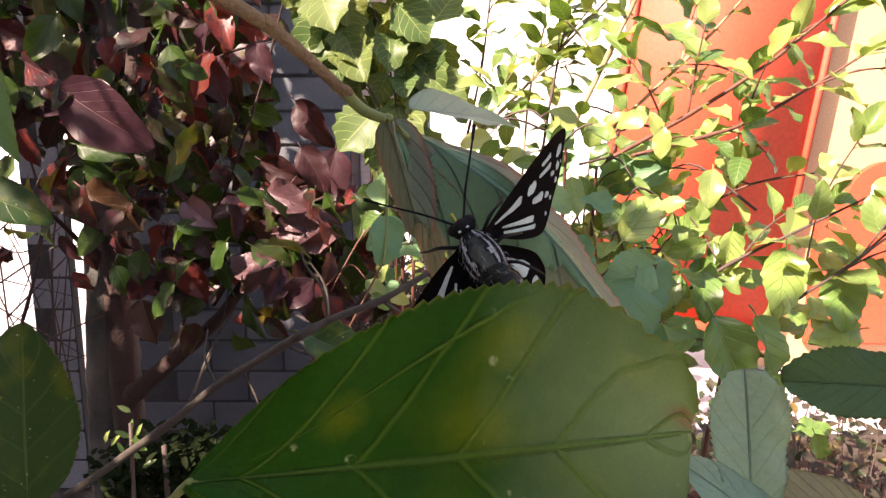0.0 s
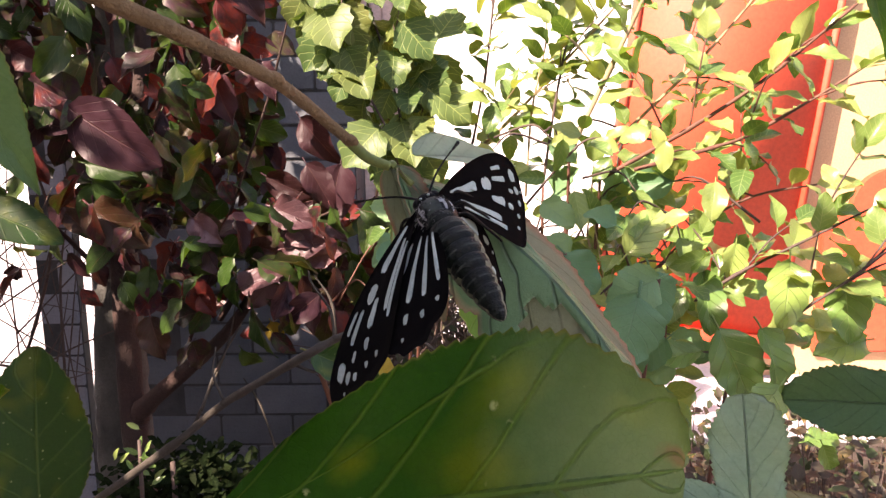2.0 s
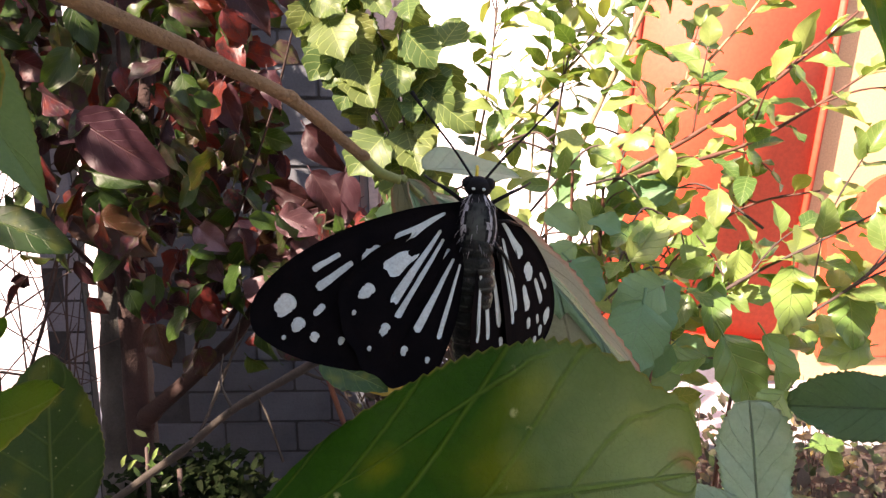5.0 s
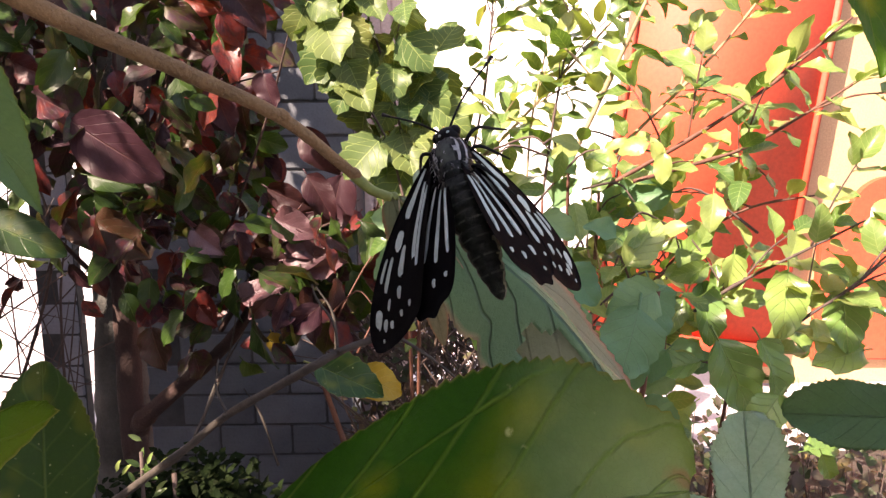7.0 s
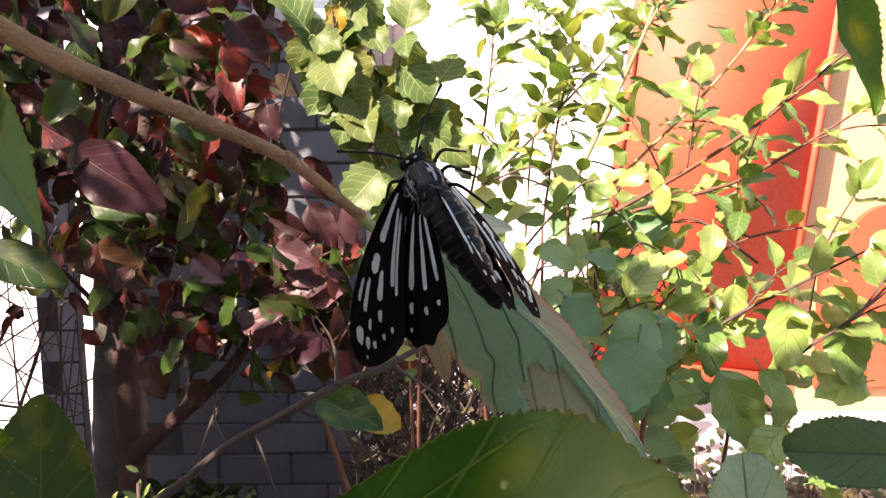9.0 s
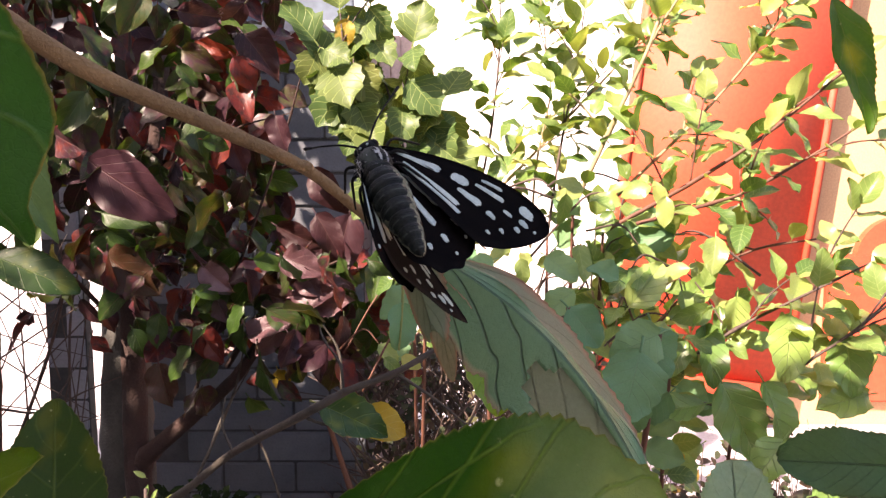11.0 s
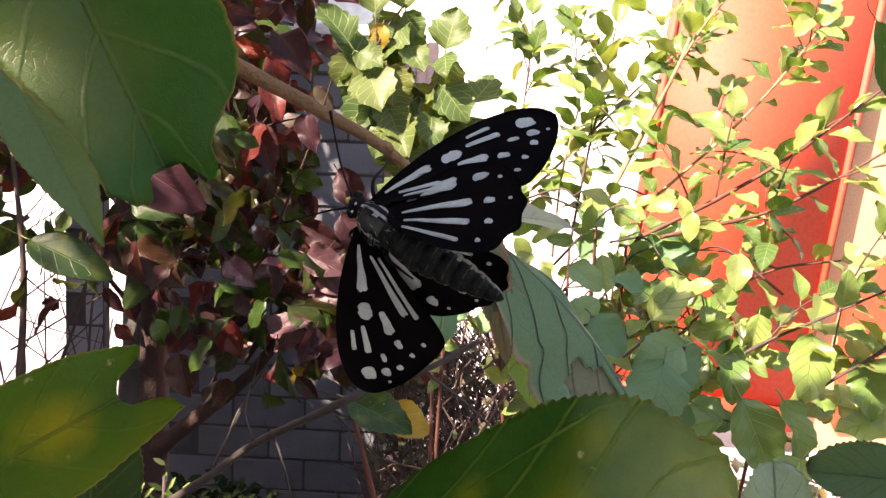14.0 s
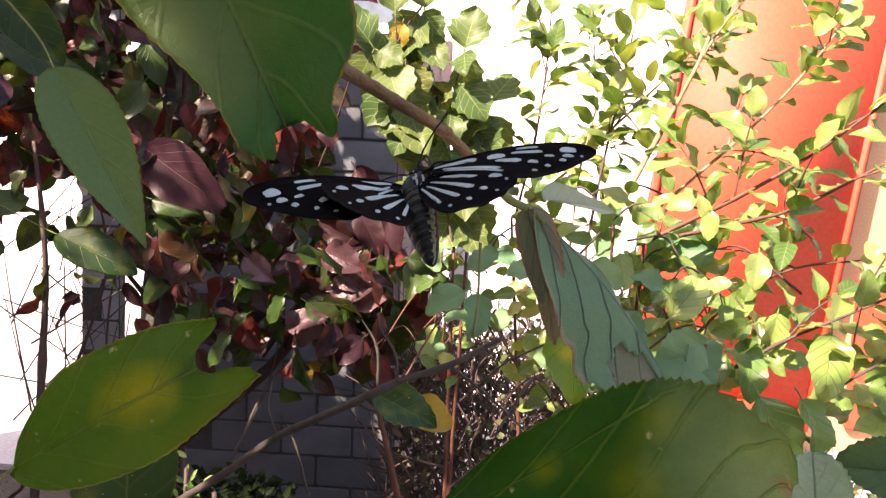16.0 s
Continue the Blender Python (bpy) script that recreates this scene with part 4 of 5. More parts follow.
# unseen foliage, added to the dogwood over the camera, shades the near leaves
crown = bmesh.new()
rng = random.Random(52)
for n, lo, hi in ((760, (-1.0, -0.95, 1.6), (-0.2, -0.1, 1.95)), (480, (-1.85, -0.38, 1.6), (-0.98, 0.9, 2.05)), (150, (-0.80, -0.12, 1.55), (-0.40, 0.16, 1.8)), (600, (-2.2, 0.9, 1.62), (-0.80, 1.65, 2.1)), (260, (-1.0, 0.75, 1.56), (-0.30, 1.6, 1.95))):
    for _ in range(n):
        base = Vector([rng.uniform(a, b) for a, b in zip(lo, hi)])
        if base.x > -0.66 and base.y > 1.36:
            continue
        way = Vector((rng.uniform(-1, 1), rng.uniform(-1, 1), rng.uniform(-0.8, 0.2)))
        leaf_bm(0.085, 0.055, 1, 4, 0.2, 0.2, 0.05, bm=crown, m=leaf_pose(base, base + way, (rng.uniform(-0.4, 0.4), rng.uniform(-0.4, 0.4), 1)))
tagged(part("crown", crown, RED_LEAF, dogwood), kind="stuff")


# bare twigs, undergrowth and litter
rng = random.Random(21)
brush = thing("dry_brush", (0, 0, 0), "tangle of thin brown twigs with tiny leaves", "shrub")
tangle = bmesh.new()
for _ in range(1000):
    p = Vector((rng.uniform(-0.17, 0.24), rng.uniform(1.0, 1.45), rng.uniform(0.25, 0.70)))
    way = Vector((rng.uniform(-0.6, 0.6), rng.uniform(-0.3, 0.3), rng.uniform(0.1, 1.0))).normalized() * rng.uniform(0.08, 0.2)
    tube(tangle, [p, p + way * 0.5 + Vector((rng.uniform(-0.02, 0.02), 0, 0)), p + way], rng.uniform(0.0012, 0.003), 0.0007, 5, 4)
tagged(part("brushwood", tangle, TWIG_DARK, brush), kind="stuff")
for k in range(5):
    x = -0.1 + 0.05 * k
    part("stem", tube(bmesh.new(), [(x * 0.5, 1.2, 0.0), (x * 0.8, 1.18, 0.3), (x, 1.15, 0.6)], 0.005, 0.002, 6, 5, 0.2), TWIG_DARK, brush)
tiny = bmesh.new()
for _ in range(2600):
    p = Vector((rng.uniform(-0.17, 0.26), rng.uniform(1.0, 1.5), rng.uniform(0.22, 0.76)))
    leaf_bm(rng.uniform(0.012, 0.026), 0.012, 1, 3, 0.2, 0.2, 0.05, bm=tiny, m=leaf_pose(p, p + Vector((rng.uniform(-1, 1), rng.uniform(-1, 1), rng.uniform(-0.7, 0.7))), (rng.uniform(-0.5, 0.5), -0.6, 0.7)))
tagged(part("foliage", tiny, BRUSH_LEAF, brush), kind="stuff")

cover = thing("ground_cover", (0, 0, 0), "low dark ground cover with yellowing leaves", "plants", kind="stuff")
low = bmesh.new()
for _ in range(3200):
    p = Vector((rng.uniform(0.06, 1.2) ** 1.25, rng.uniform(0.8, 1.9), 0.0))
    p.z = rng.uniform(0.02, 0.34) * (1 - 0.35 * abs(p.y - 1.35))
    leaf_bm(rng.uniform(0.02, 0.045), rng.uniform(0.014, 0.028), 1, 3, 0.2, 0.2, 0.05, bm=low, m=leaf_pose(p, p + Vector((rng.uniform(-1, 1), rng.uniform(-1, 1), rng.uniform(-0.4, 0.7))), (rng.uniform(-0.5, 0.5), -0.4, 0.8)))
tagged(part("foliage", low, COVER_LEAF, cover), kind="stuff")
stalks = bmesh.new()
for _ in range(260):
    p = Vector((rng.uniform(0.08, 1.25), rng.uniform(1.0, 2.0), 0.0))
    tube(stalks, [p, p + Vector((rng.uniform(-0.08, 0.08), rng.uniform(-0.05, 0.05), rng.uniform(0.1, 0.36)))], 0.002, 0.001, 4, 2)
tagged(part("stalk_mass", stalks, TWIG_DARK, cover), kind="stuff")

rosette = thing("leaf_rosette", (0, 0, 0), "small sprig of upright yellow-green leaves", "plant")
foot = Vector((-0.3246, 0.6531, 0.7017))
part("stem", tube(bmesh.new(), [(foot.x, foot.y, 0.0), (foot.x - 0.01, foot.y, foot.z * 0.5), foot], 0.004, 0.002, 7, 6), TWIG_DARK, rosette)
rosette_leaves = shared_leaves(3, 0.021, 0.008, GREEN_BUSH, nv=5)
for k in range(16):
    h = Vector((rng.uniform(-0.02, 0.025), rng.uniform(-0.02, 0.02), rng.uniform(-0.05, 0.01)))
    out = Vector((rng.uniform(-1, 1), rng.uniform(-0.6, 0.3), rng.uniform(0.1, 1.2)))
    put_leaf(rosette, rng.choice(rosette_leaves), foot + h, foot + h + out, (0, -0.6, 0.7), rng.uniform(0.45, 0.8))

clump = thing("evergreen_clump", (0, 0, 0), "low dense clump of small dark green leaves", "plant")
part("stem", tube(bmesh.new(), [(foot.x + 0.02, foot.y + 0.03, 0.0), (foot.x + 0.02, foot.y + 0.03, foot.z * 0.5), (foot.x + 0.02, foot.y + 0.03, foot.z - 0.04)], 0.006, 0.003, 7, 6, 0.2), TWIG_DARK, clump)
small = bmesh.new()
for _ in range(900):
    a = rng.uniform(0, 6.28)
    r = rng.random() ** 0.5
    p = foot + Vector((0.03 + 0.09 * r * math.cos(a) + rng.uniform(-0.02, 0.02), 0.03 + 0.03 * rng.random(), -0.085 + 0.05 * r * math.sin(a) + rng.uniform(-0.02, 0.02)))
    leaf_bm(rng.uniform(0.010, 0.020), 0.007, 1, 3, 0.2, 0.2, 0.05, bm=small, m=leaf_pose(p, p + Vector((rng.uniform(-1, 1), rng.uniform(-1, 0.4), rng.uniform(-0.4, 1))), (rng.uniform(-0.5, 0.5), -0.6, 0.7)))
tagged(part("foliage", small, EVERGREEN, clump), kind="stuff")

bare = thing("bare_shrub", (0, 0, 0), "leafless thin dark twigs before the bright yard", "shrub")
for pts, r in (
    ([(-0.9121, 1.2270, 0.3826), (-0.7762, 1.2091, 0.6807), (-0.7097, 1.1777, 0.8560), (-0.7437, 1.1939, 1.0087)], 0.004),
    ([(-0.7786, 1.0626, 0.7219), (-0.6749, 1.0703, 0.7904), (-0.6089, 1.0749, 0.8316)], 0.002),
    ([(-0.7778, 1.0705, 0.7963), (-0.6833, 1.0797, 0.8789), (-0.6451, 1.0867, 0.9436)], 0.0016),
    ([(-0.8026, 1.1259, 0.8446), (-0.7347, 1.1214, 0.8001), (-0.6856, 1.1231, 0.8141), (-0.6164, 1.1295, 0.8716)], 0.0016),
    ([(-0.7607, 1.0552, 0.6519), (-0.6859, 1.0549, 0.6463), (-0.6200, 1.0585, 0.6782), (-0.5643, 1.0812, 0.6997)], 0.0026),
    ([(-0.7853, 1.1862, 0.9381), (-0.7612, 1.1733, 0.8160), (-0.7208, 1.1690, 0.7750)], 0.0014),
    ([(-0.6655, 0.9004, 0.5124), (-0.6633, 0.9191, 0.7332), (-0.6668, 0.9325, 0.8943), (-0.6919, 0.9456, 1.0629)], 0.007),
    ([(-0.7534, 1.2439, 0.5347), (-0.7553, 1.2673, 0.7547), (-0.7292, 1.2838, 0.9084)], 0.003),
):
    part("twig", tube(bmesh.new(), pts, r, r * 0.4, 6, 6, 0.2, 0.2), TWIG_DARK, bare)
part("stem", tube(bmesh.new(), [(-0.98, 1.2, 0.0), (-0.97, 1.25, 0.3), (-0.9121, 1.2270, 0.3826)], 0.006, 0.004, 7, 6), TWIG_DARK, bare)
for pts in (([(-0.3363, 0.8555, 0.6498), (-0.3299, 0.9105, 0.6935), (-0.3082, 0.9662, 0.7438)]), ([(-0.3480, 0.8530, 0.6271), (-0.3275, 0.9422, 0.7081), (-0.3226, 0.9894, 0.7730)]), ([(-0.2594, 0.9447, 0.5402), (-0.2898, 0.9720, 0.6087), (-0.3215, 0.9958, 0.6450)]), ([(-0.1342, 0.7678, 0.7629), (-0.1377, 0.7735, 0.8170), (-0.1616, 0.7967, 0.8470)])):
    part("twig", tube(bmesh.new(), pts, 0.0024, 0.0010, 6, 6, 0.3, 0.3), TWIG_GREY, bare)

lo, hi = Vector((-0.8716, 1.1427, 0.5331)), Vector((-0.6524, 1.1887, 0.9569))
twig_rng = random.Random(63)
for _ in range(22):
    p = Vector((twig_rng.uniform(lo.x, hi.x), twig_rng.uniform(1.1, 1.3), twig_rng.uniform(lo.z, hi.z)))
    way = Vector((twig_rng.uniform(-0.5, 1.0), twig_rng.uniform(-0.2, 0.2), twig_rng.uniform(-0.3, 1.0))).normalized() * twig_rng.uniform(0.08, 0.22)
    part("twig", tube(bmesh.new(), [p - way, p + Vector((0, 0, twig_rng.uniform(-0.02, 0.02))), p + way * 0.6, p + way], 0.0016, 0.0006, 6, 5, 0.2, 0.2), TWIG_DARK, bare)

post = thing("pointed_post", (-0.0637, 2.1053, 1.0432), "pale grey pointed post behind the bush", "post")
post.location.z = 0.0
top = (-0.0598, 2.1416, 1.3842)[2]
part("shaft", box(bmesh.new(), (-0.03, -0.03, 0.0), (0.03, 0.03, top - 0.17), 0.004), SILL, post)
tip = bmesh.new()
bmesh.ops.create_cone(tip, segments=4, radius1=0.043, radius2=0.002, depth=0.17, cap_ends=True, matrix=pose(0, 0, top - 0.083, 0, 0, 45))
part("tip", tip, GREY_ROOF, post, smooth=False)


# ---- the near plant ----
J = Vector((-0.0143, 0.1469, 1.0001))
sprig = thing("drooping_sprig", (0, 0, 0), "hairy brown branch with drooping grey-green leaves", "branch")
part("stem", tube(bmesh.new(), [(-0.0904, 0.0985, 1.0504), (-0.0727, 0.1087, 1.0368), (-0.0522, 0.1254, 1.0264), (-0.0364, 0.1363, 1.0180), (-0.0222, 0.1446, 1.0053)], 0.0021, 0.0012, 12, 12, 0.10, 0.07), STEM_BROWN, sprig)
fuzz = bmesh.new()
rng = random.Random(4)
line = smooth_line([(-0.0904, 0.0985, 1.0504), (-0.0727, 0.1087, 1.0368), (-0.0522, 0.1254, 1.0264), (-0.0364, 0.1363, 1.0180), (-0.0222, 0.1446, 1.0053)], 30)
for _ in range(900):
    k = rng.randrange(len(line) - 1)
    p = line[k].lerp(line[k + 1], rng.random())
    way = Vector((rng.uniform(-1, 1), rng.uniform(-1, 1), rng.uniform(-1, 1))).normalized()
    r = 0.0021 - 0.0009 * k / len(line)
    tube(fuzz, [p + way * r * 0.9, p + way * (r + rng.uniform(0.0002, 0.0006))], 0.00005, 0.00002, 3, 1)
tagged(part("hair", fuzz, TWIG_LIGHT, sprig, "fine pale hair"), kind="stuff")
part("shoot", tube(bmesh.new(), [(-0.0234, 0.1443, 1.0064), (-0.0192, 0.1462, 1.0022), J], 0.00135, 0.0011, 10, 8, 0.08), STEM_GREEN, sprig, "green shoot end")


def sprig_leaf(base, tip, width, face, material, **shape):
    base, tip = Vector(base), Vector(tip)
    f = dict(nu=9, nv=40, fold=0.3, droop=0.1, wave=0.03, teeth=0.05, thick=0.0003, stalk=0.0)
    f.update(shape)
    leaf = part("leaf", leaf_bm((tip - base).length, width, m=leaf_pose((0, 0, 0), tip - base, face), **f), material, sprig)
    leaf.location = base
    return leaf


J2 = Vector((-0.0130, 0.1478, 0.9995))
part("leaf_stalk", tube(bmesh.new(), [J, J.lerp(J2, 0.5) + Vector((0, 0, 0.0008)), J2, J2.lerp(Vector((0.0504, 0.1383, 0.9406)), 0.06)], 0.0010, 0.0007, 8, 6, 0.08), STEM_GREEN, sprig)
droop_leaf = sprig_leaf(J2, (0.0504, 0.1383, 0.9406), 0.038, (0.42, -0.8, 0.45), GREEN_GREY, fold=-0.6, droop=0.10, wave=0.05, a=0.75, b=0.5, nu=18, nv=90, teeth=0.02, bites=((1, 0.42, 0.03, 0.15), (-1, 0.5, 0.6, 0.80)), tear=(1, 0.56, 0.05), bend=-0.10)
rolled_half = sprig_leaf(J2, (0.0504, 0.1383, 0.9406), 0.037, (0.42, -0.8, 0.45), ROLLED, fold=-0.75, droop=0.116, wave=0.05, a=0.75, b=0.5, nu=10, nv=54, bites=((1, 0.2, 0.35, 0.6),), bend=-0.10)
sprig_leaf((-0.0090, 0.1523, 1.0024), (0.0188, 0.1827, 1.0024), 0.016, (0.0, -0.6, 0.75), BLUE_GREEN, teeth=0.02, fold=0.25)
sprig_leaf(J, (-0.0050, 0.1470, 0.9700), 0.012, (-0.35, -0.9, 0.1), ROLLED, fold=-0.55, droop=-0.06, cut=0.85, a=0.35, notch=0.1)
sprig_leaf((-0.0085, 0.1583, 0.9879), (-0.0020, 0.1621, 0.9585), 0.007, (0.1, -1, 0.2), ROLLED, fold=0.2)
for p, r in (((-0.0363, 0.1359, 1.0187), 0.0014), ((-0.0531, 0.1245, 1.0270), 0.0018), ((-0.0224, 0.1442, 1.0061), 0.0012)):
    bud = bmesh.new()
    bmesh.ops.create_uvsphere(bud, u_segments=10, v_segments=8, radius=1.0, matrix=Matrix.Translation(p) @ pose(0, 0, 0, 0, 35) @ Matrix.Diagonal((r * 1.5, r, r * 0.95, 1)))
    part("bud", bud, STEM_BROWN, sprig)
young_tree = thing("young_tree", (0, 0, 0), "young hackberry tree with large green leaves", "tree")
part("stem", tube(bmesh.new(), [(-0.34, 0.05, 0.0), (-0.33, 0.06, 0.6), (-0.31, 0.08, 1.1), (-0.30, 0.08, 1.45)], 0.007, 0.003, 10, 8, 0.15, 0.1), STEM_BROWN, young_tree)
front = near_leaf(young_tree, (-0.326, 0.065, 0.87), (-0.0287, 0.0685, 0.9616), (0.0344, 0.0824, 0.9606), 0.042, (0.05, -1, 0.42), FRONT_LEAF, "large dark green toothed leaf with yellow blotches", nv=64, nu=14, droop=0.03, fold=0.12, wave=0.06, a=0.85, b=0.5, teeth=0.024, twist=-0.2, via=(-0.0416, 0.0844, 0.9479), bites=((-1, 0.88, 0.05, 0.14), (-1, 0.8, 0.02, 0.05)))
upper = near_leaf(young_tree, (-0.303, 0.08, 1.32), (-0.0675, 0.0485, 1.0559), (-0.0447, 0.0458, 1.0120), 0.0275, (0.0, -0.9, 0.45), UPPER_LEAF, "green leaf with an eaten tip", cut=0.88, droop=0.05, fold=0.35, wave=0.06, teeth=0.01, notch=0.03, b=0.45, bites=((-1, 0.84, 0.10, 0.45), (1, 0.75, 0.28, 0.5)))
lower = near_leaf(young_tree, (-0.32, 0.07, 0.95), (-0.0963, 0.0648, 0.9656), (-0.0536, 0.0700, 0.9925), 0.0205, (0.1, -1, 0.5), GREEN_BRIGHT, "bright green eaten leaf with a yellow blotch", cut=0.80, fold=0.1, teeth=0.012, notch=0.17, a=0.6, b=0.85, wave=0.05, skew=0.05)
near_leaf(young_tree, (-0.332, 0.06, 0.55), (-0.2071, 0.3063, 0.8154), (-0.2147, 0.3245, 0.9055), 0.055, (0.2, -1, 0.2), GREEN_NEAR, "dark green shaded leaf pointing upwards")
drip = near_leaf(young_tree, (-0.30, 0.08, 1.25), (-0.1859, 0.2138, 1.0526), (-0.1473, 0.2101, 0.9885), 0.027, (0.2, -0.8, 0.75), DRIP_LEAF, "grey-green leaf with a long drip tip", b=1.1, fold=0.35, droop=0.14)
near_leaf(young_tree, (-0.30, 0.08, 1.3), (-0.2925, 0.3225, 1.0872), (-0.2150, 0.3129, 1.0510), 0.028, (0.2, -0.5, 1), GREEN_NEAR, "dark green leaf seen nearly edge-on")
near_leaf(young_tree, (-0.30, 0.08, 1.35), (-0.2760, 0.3050, 1.1090), (-0.2395, 0.3033, 1.0703), 0.026, (0.3, -0.9, 0.3), GREEN_NEAR, "small dark green leaf")
near_leaf(young_tree, (-0.31, 0.08, 1.1), (-0.4382, 0.6060, 0.9545), (-0.3553, 0.6028, 0.9221), 0.042, (0.2, -0.8, 0.6), GREEN_NEAR, "glossy green leaf in half shade")
side_tree = thing("side_shoot", (0, 0, 0), "leafy shoot with dull blue-green leaves", "shrub")
part("stem", tube(bmesh.new(), [(0.36, 0.16, 0.0), (0.35, 0.17, 0.6), (0.34, 0.18, 1.0), (0.33, 0.2, 1.4)], 0.006, 0.0025, 10, 8, 0.15, 0.1), STEM_BROWN, side_tree)
near_leaf(side_tree, (0.35, 0.17, 0.65), (0.0771, 0.1508, 0.9055), (0.0764, 0.1572, 0.9421), 0.019, (-0.1, -1, 0.5), BLUE_GREEN, "dull blue-green leaf with a rounded end", a=0.5, b=0.35, wave=0.10, teeth=0.05)
near_leaf(side_tree, (0.345, 0.175, 0.9), (0.1950, 0.2414, 0.9031), (0.1325, 0.2423, 0.9073), 0.027, (-0.1, -0.95, 0.6), SIDE_LEAF, "dark green leaf with strong side veins", b=0.45, wave=0.10, teeth=0.04, fold=0.35)
near_leaf(side_tree, (0.35, 0.17, 0.7), (0.1193, 0.1642, 0.8954), (0.0810, 0.1664, 0.9074), 0.018, (0, -0.7, 0.9), UNDERSIDE, "pinkish drooping leaf underside")
near_leaf(side_tree, (0.35, 0.17, 0.72), (0.0870, 0.1448, 0.9003), (0.0570, 0.1491, 0.9244), 0.014, (0.1, -0.7, 0.9), BLUE_GREEN, "grey-green leaf below the others")
near_leaf(side_tree, (0.33, 0.2, 1.36), (0.1781, 0.3047, 1.1049), (0.1925, 0.2874, 1.0415), 0.021, (0.25, -1.0, 0.1), GREEN_BRIGHT, "green leaf hanging in from above", b=0.8, fold=0.3, wave=0.08, teeth=0.04)

twig = thing("grey_twig", (0, 0, 0), "bare grey twig with knots", "twig")
part("stem", tube(bmesh.new(), [(-0.3858, 0.6321, 0.6312), (-0.2615, 0.5824, 0.7269), (-0.1959, 0.5484, 0.7832), (-0.1015, 0.4166, 0.8642), (-0.0713, 0.4087, 0.8829), (-0.0373, 0.4004, 0.8981), (-0.0014, 0.4027, 0.9189)], 0.0042, 0.0017, 9, 7, 0.25, 0.2), TWIG_GREY, twig)

for pts, r in (
    ([(-0.0373, 0.4004, 0.8981), (-0.0128, 0.4085, 0.8786), (0.0148, 0.4159, 0.8528)], 0.0014),
    ([(-0.0720, 0.4086, 0.8822), (-0.0747, 0.4106, 0.9012), (-0.0855, 0.4123, 0.9176), (-0.0883, 0.4133, 0.9268)], 0.0012),
    ([(-0.1015, 0.4166, 0.8638), (-0.0881, 0.4161, 0.8585), (-0.0709, 0.4256, 0.8532), (-0.0597, 0.4237, 0.8348)], 0.0013),
    ([(-0.1933, 0.5437, 0.7861), (-0.2045, 0.5511, 0.8088), (-0.2052, 0.5635, 0.8302)], 0.0013),
):
    part("side_twig", tube(bmesh.new(), pts, r, r * 0.5, 6, 6, 0.2, 0.2), TWIG_GREY, twig)
for p, r in (((-0.1010, 0.4158, 0.8650), 0.0032), ((-0.0709, 0.4079, 0.8840), 0.0028), ((-0.1949, 0.5467, 0.7844), 0.0042)):
    knot = bmesh.new()
    bmesh.ops.create_icosphere(knot, subdivisions=2, radius=r, matrix=Matrix.Translation(p) @ Matrix.Diagonal((1.1, 0.8, 0.75, 1)))
    part("knot", knot, TWIG_GREY, twig)


# ---- the butterfly ----
WING = 0.0405


def forewing_edge(n=40):
    """Half the outline: the front margin, the rounded tip, the outer margin and the inner margin."""
    pts = [(0.0, 0.03), (0.18, 0.155), (0.42, 0.275), (0.66, 0.345), (0.86, 0.345), (0.96, 0.275), (0.965, 0.18), (0.93, 0.06), (0.87, -0.055), (0.79, -0.165), (0.69, -0.215), (0.4, -0.145), (0.15, -0.055), (0.0, -0.02)]
    return [(p.x, p.y) for p in smooth_line([(x, y, 0) for x, y in pts], 4)]


def hindwing_edge():
    pts = [(0.0, 0.0), (0.2, -0.03), (0.45, -0.10), (0.61, -0.21), (0.645, -0.28), (0.645, -0.345), (0.635, -0.42), (0.595, -0.48), (0.575, -0.545), (0.51, -0.58), (0.455, -0.63), (0.38, -0.625), (0.30, -0.635), (0.22, -0.58), (0.1, -0.40), (0.03, -0.2), (0.0, -0.05)]
    return [(p.x, p.y) for p in smooth_line([(0.88 * x, 1.05 * y, 0) for x, y in pts], 6)]


def wing_height(x, y):
    return 0.05 * math.sin(x * 2.6) - 0.03 * x * x + 0.0025 * math.sin(math.atan2(y, x + 0.05) * 22)


def flat_piece(bm, edge, lift, side, mat):
    """A thin sheet inside an outline, bent as the wing is, on both of its faces."""
    cx = sum(p[0] for p in edge) / len(edge)
    cy = sum(p[1] for p in edge) / len(edge)
    rings = []
    for k in (1.0, 0.8, 0.55, 0.3):
        rings.append([(cx + (x - cx) * k, cy + (y - cy) * k) for x, y in edge])
    for s in (1, -1):
        made = [[bm.verts.new((side * x * WING, y * WING, wing_height(x, y) * WING + s * (lift if i else lift * 0.3))) for x, y in r] for i, r in enumerate(rings)]
        flip = (s > 0) == (side > 0)
        n = len(edge)
        for a, b in zip(made, made[1:]):
            for k in range(n):
                f = [a[k], a[(k + 1) % n], b[(k + 1) % n], b[k]]
                bm.faces.new(f if flip else f[::-1]).material_index = mat
        bm.faces.new(made[-1] if flip else made[-1][::-1]).material_index = mat
        if s > 0:
            top = made[0]
        else:
            for k in range(n):
                f = [top[k], made[0][k], made[0][(k + 1) % n], top[(k + 1) % n]]
                bm.faces.new(f if flip else f[::-1]).material_index = mat


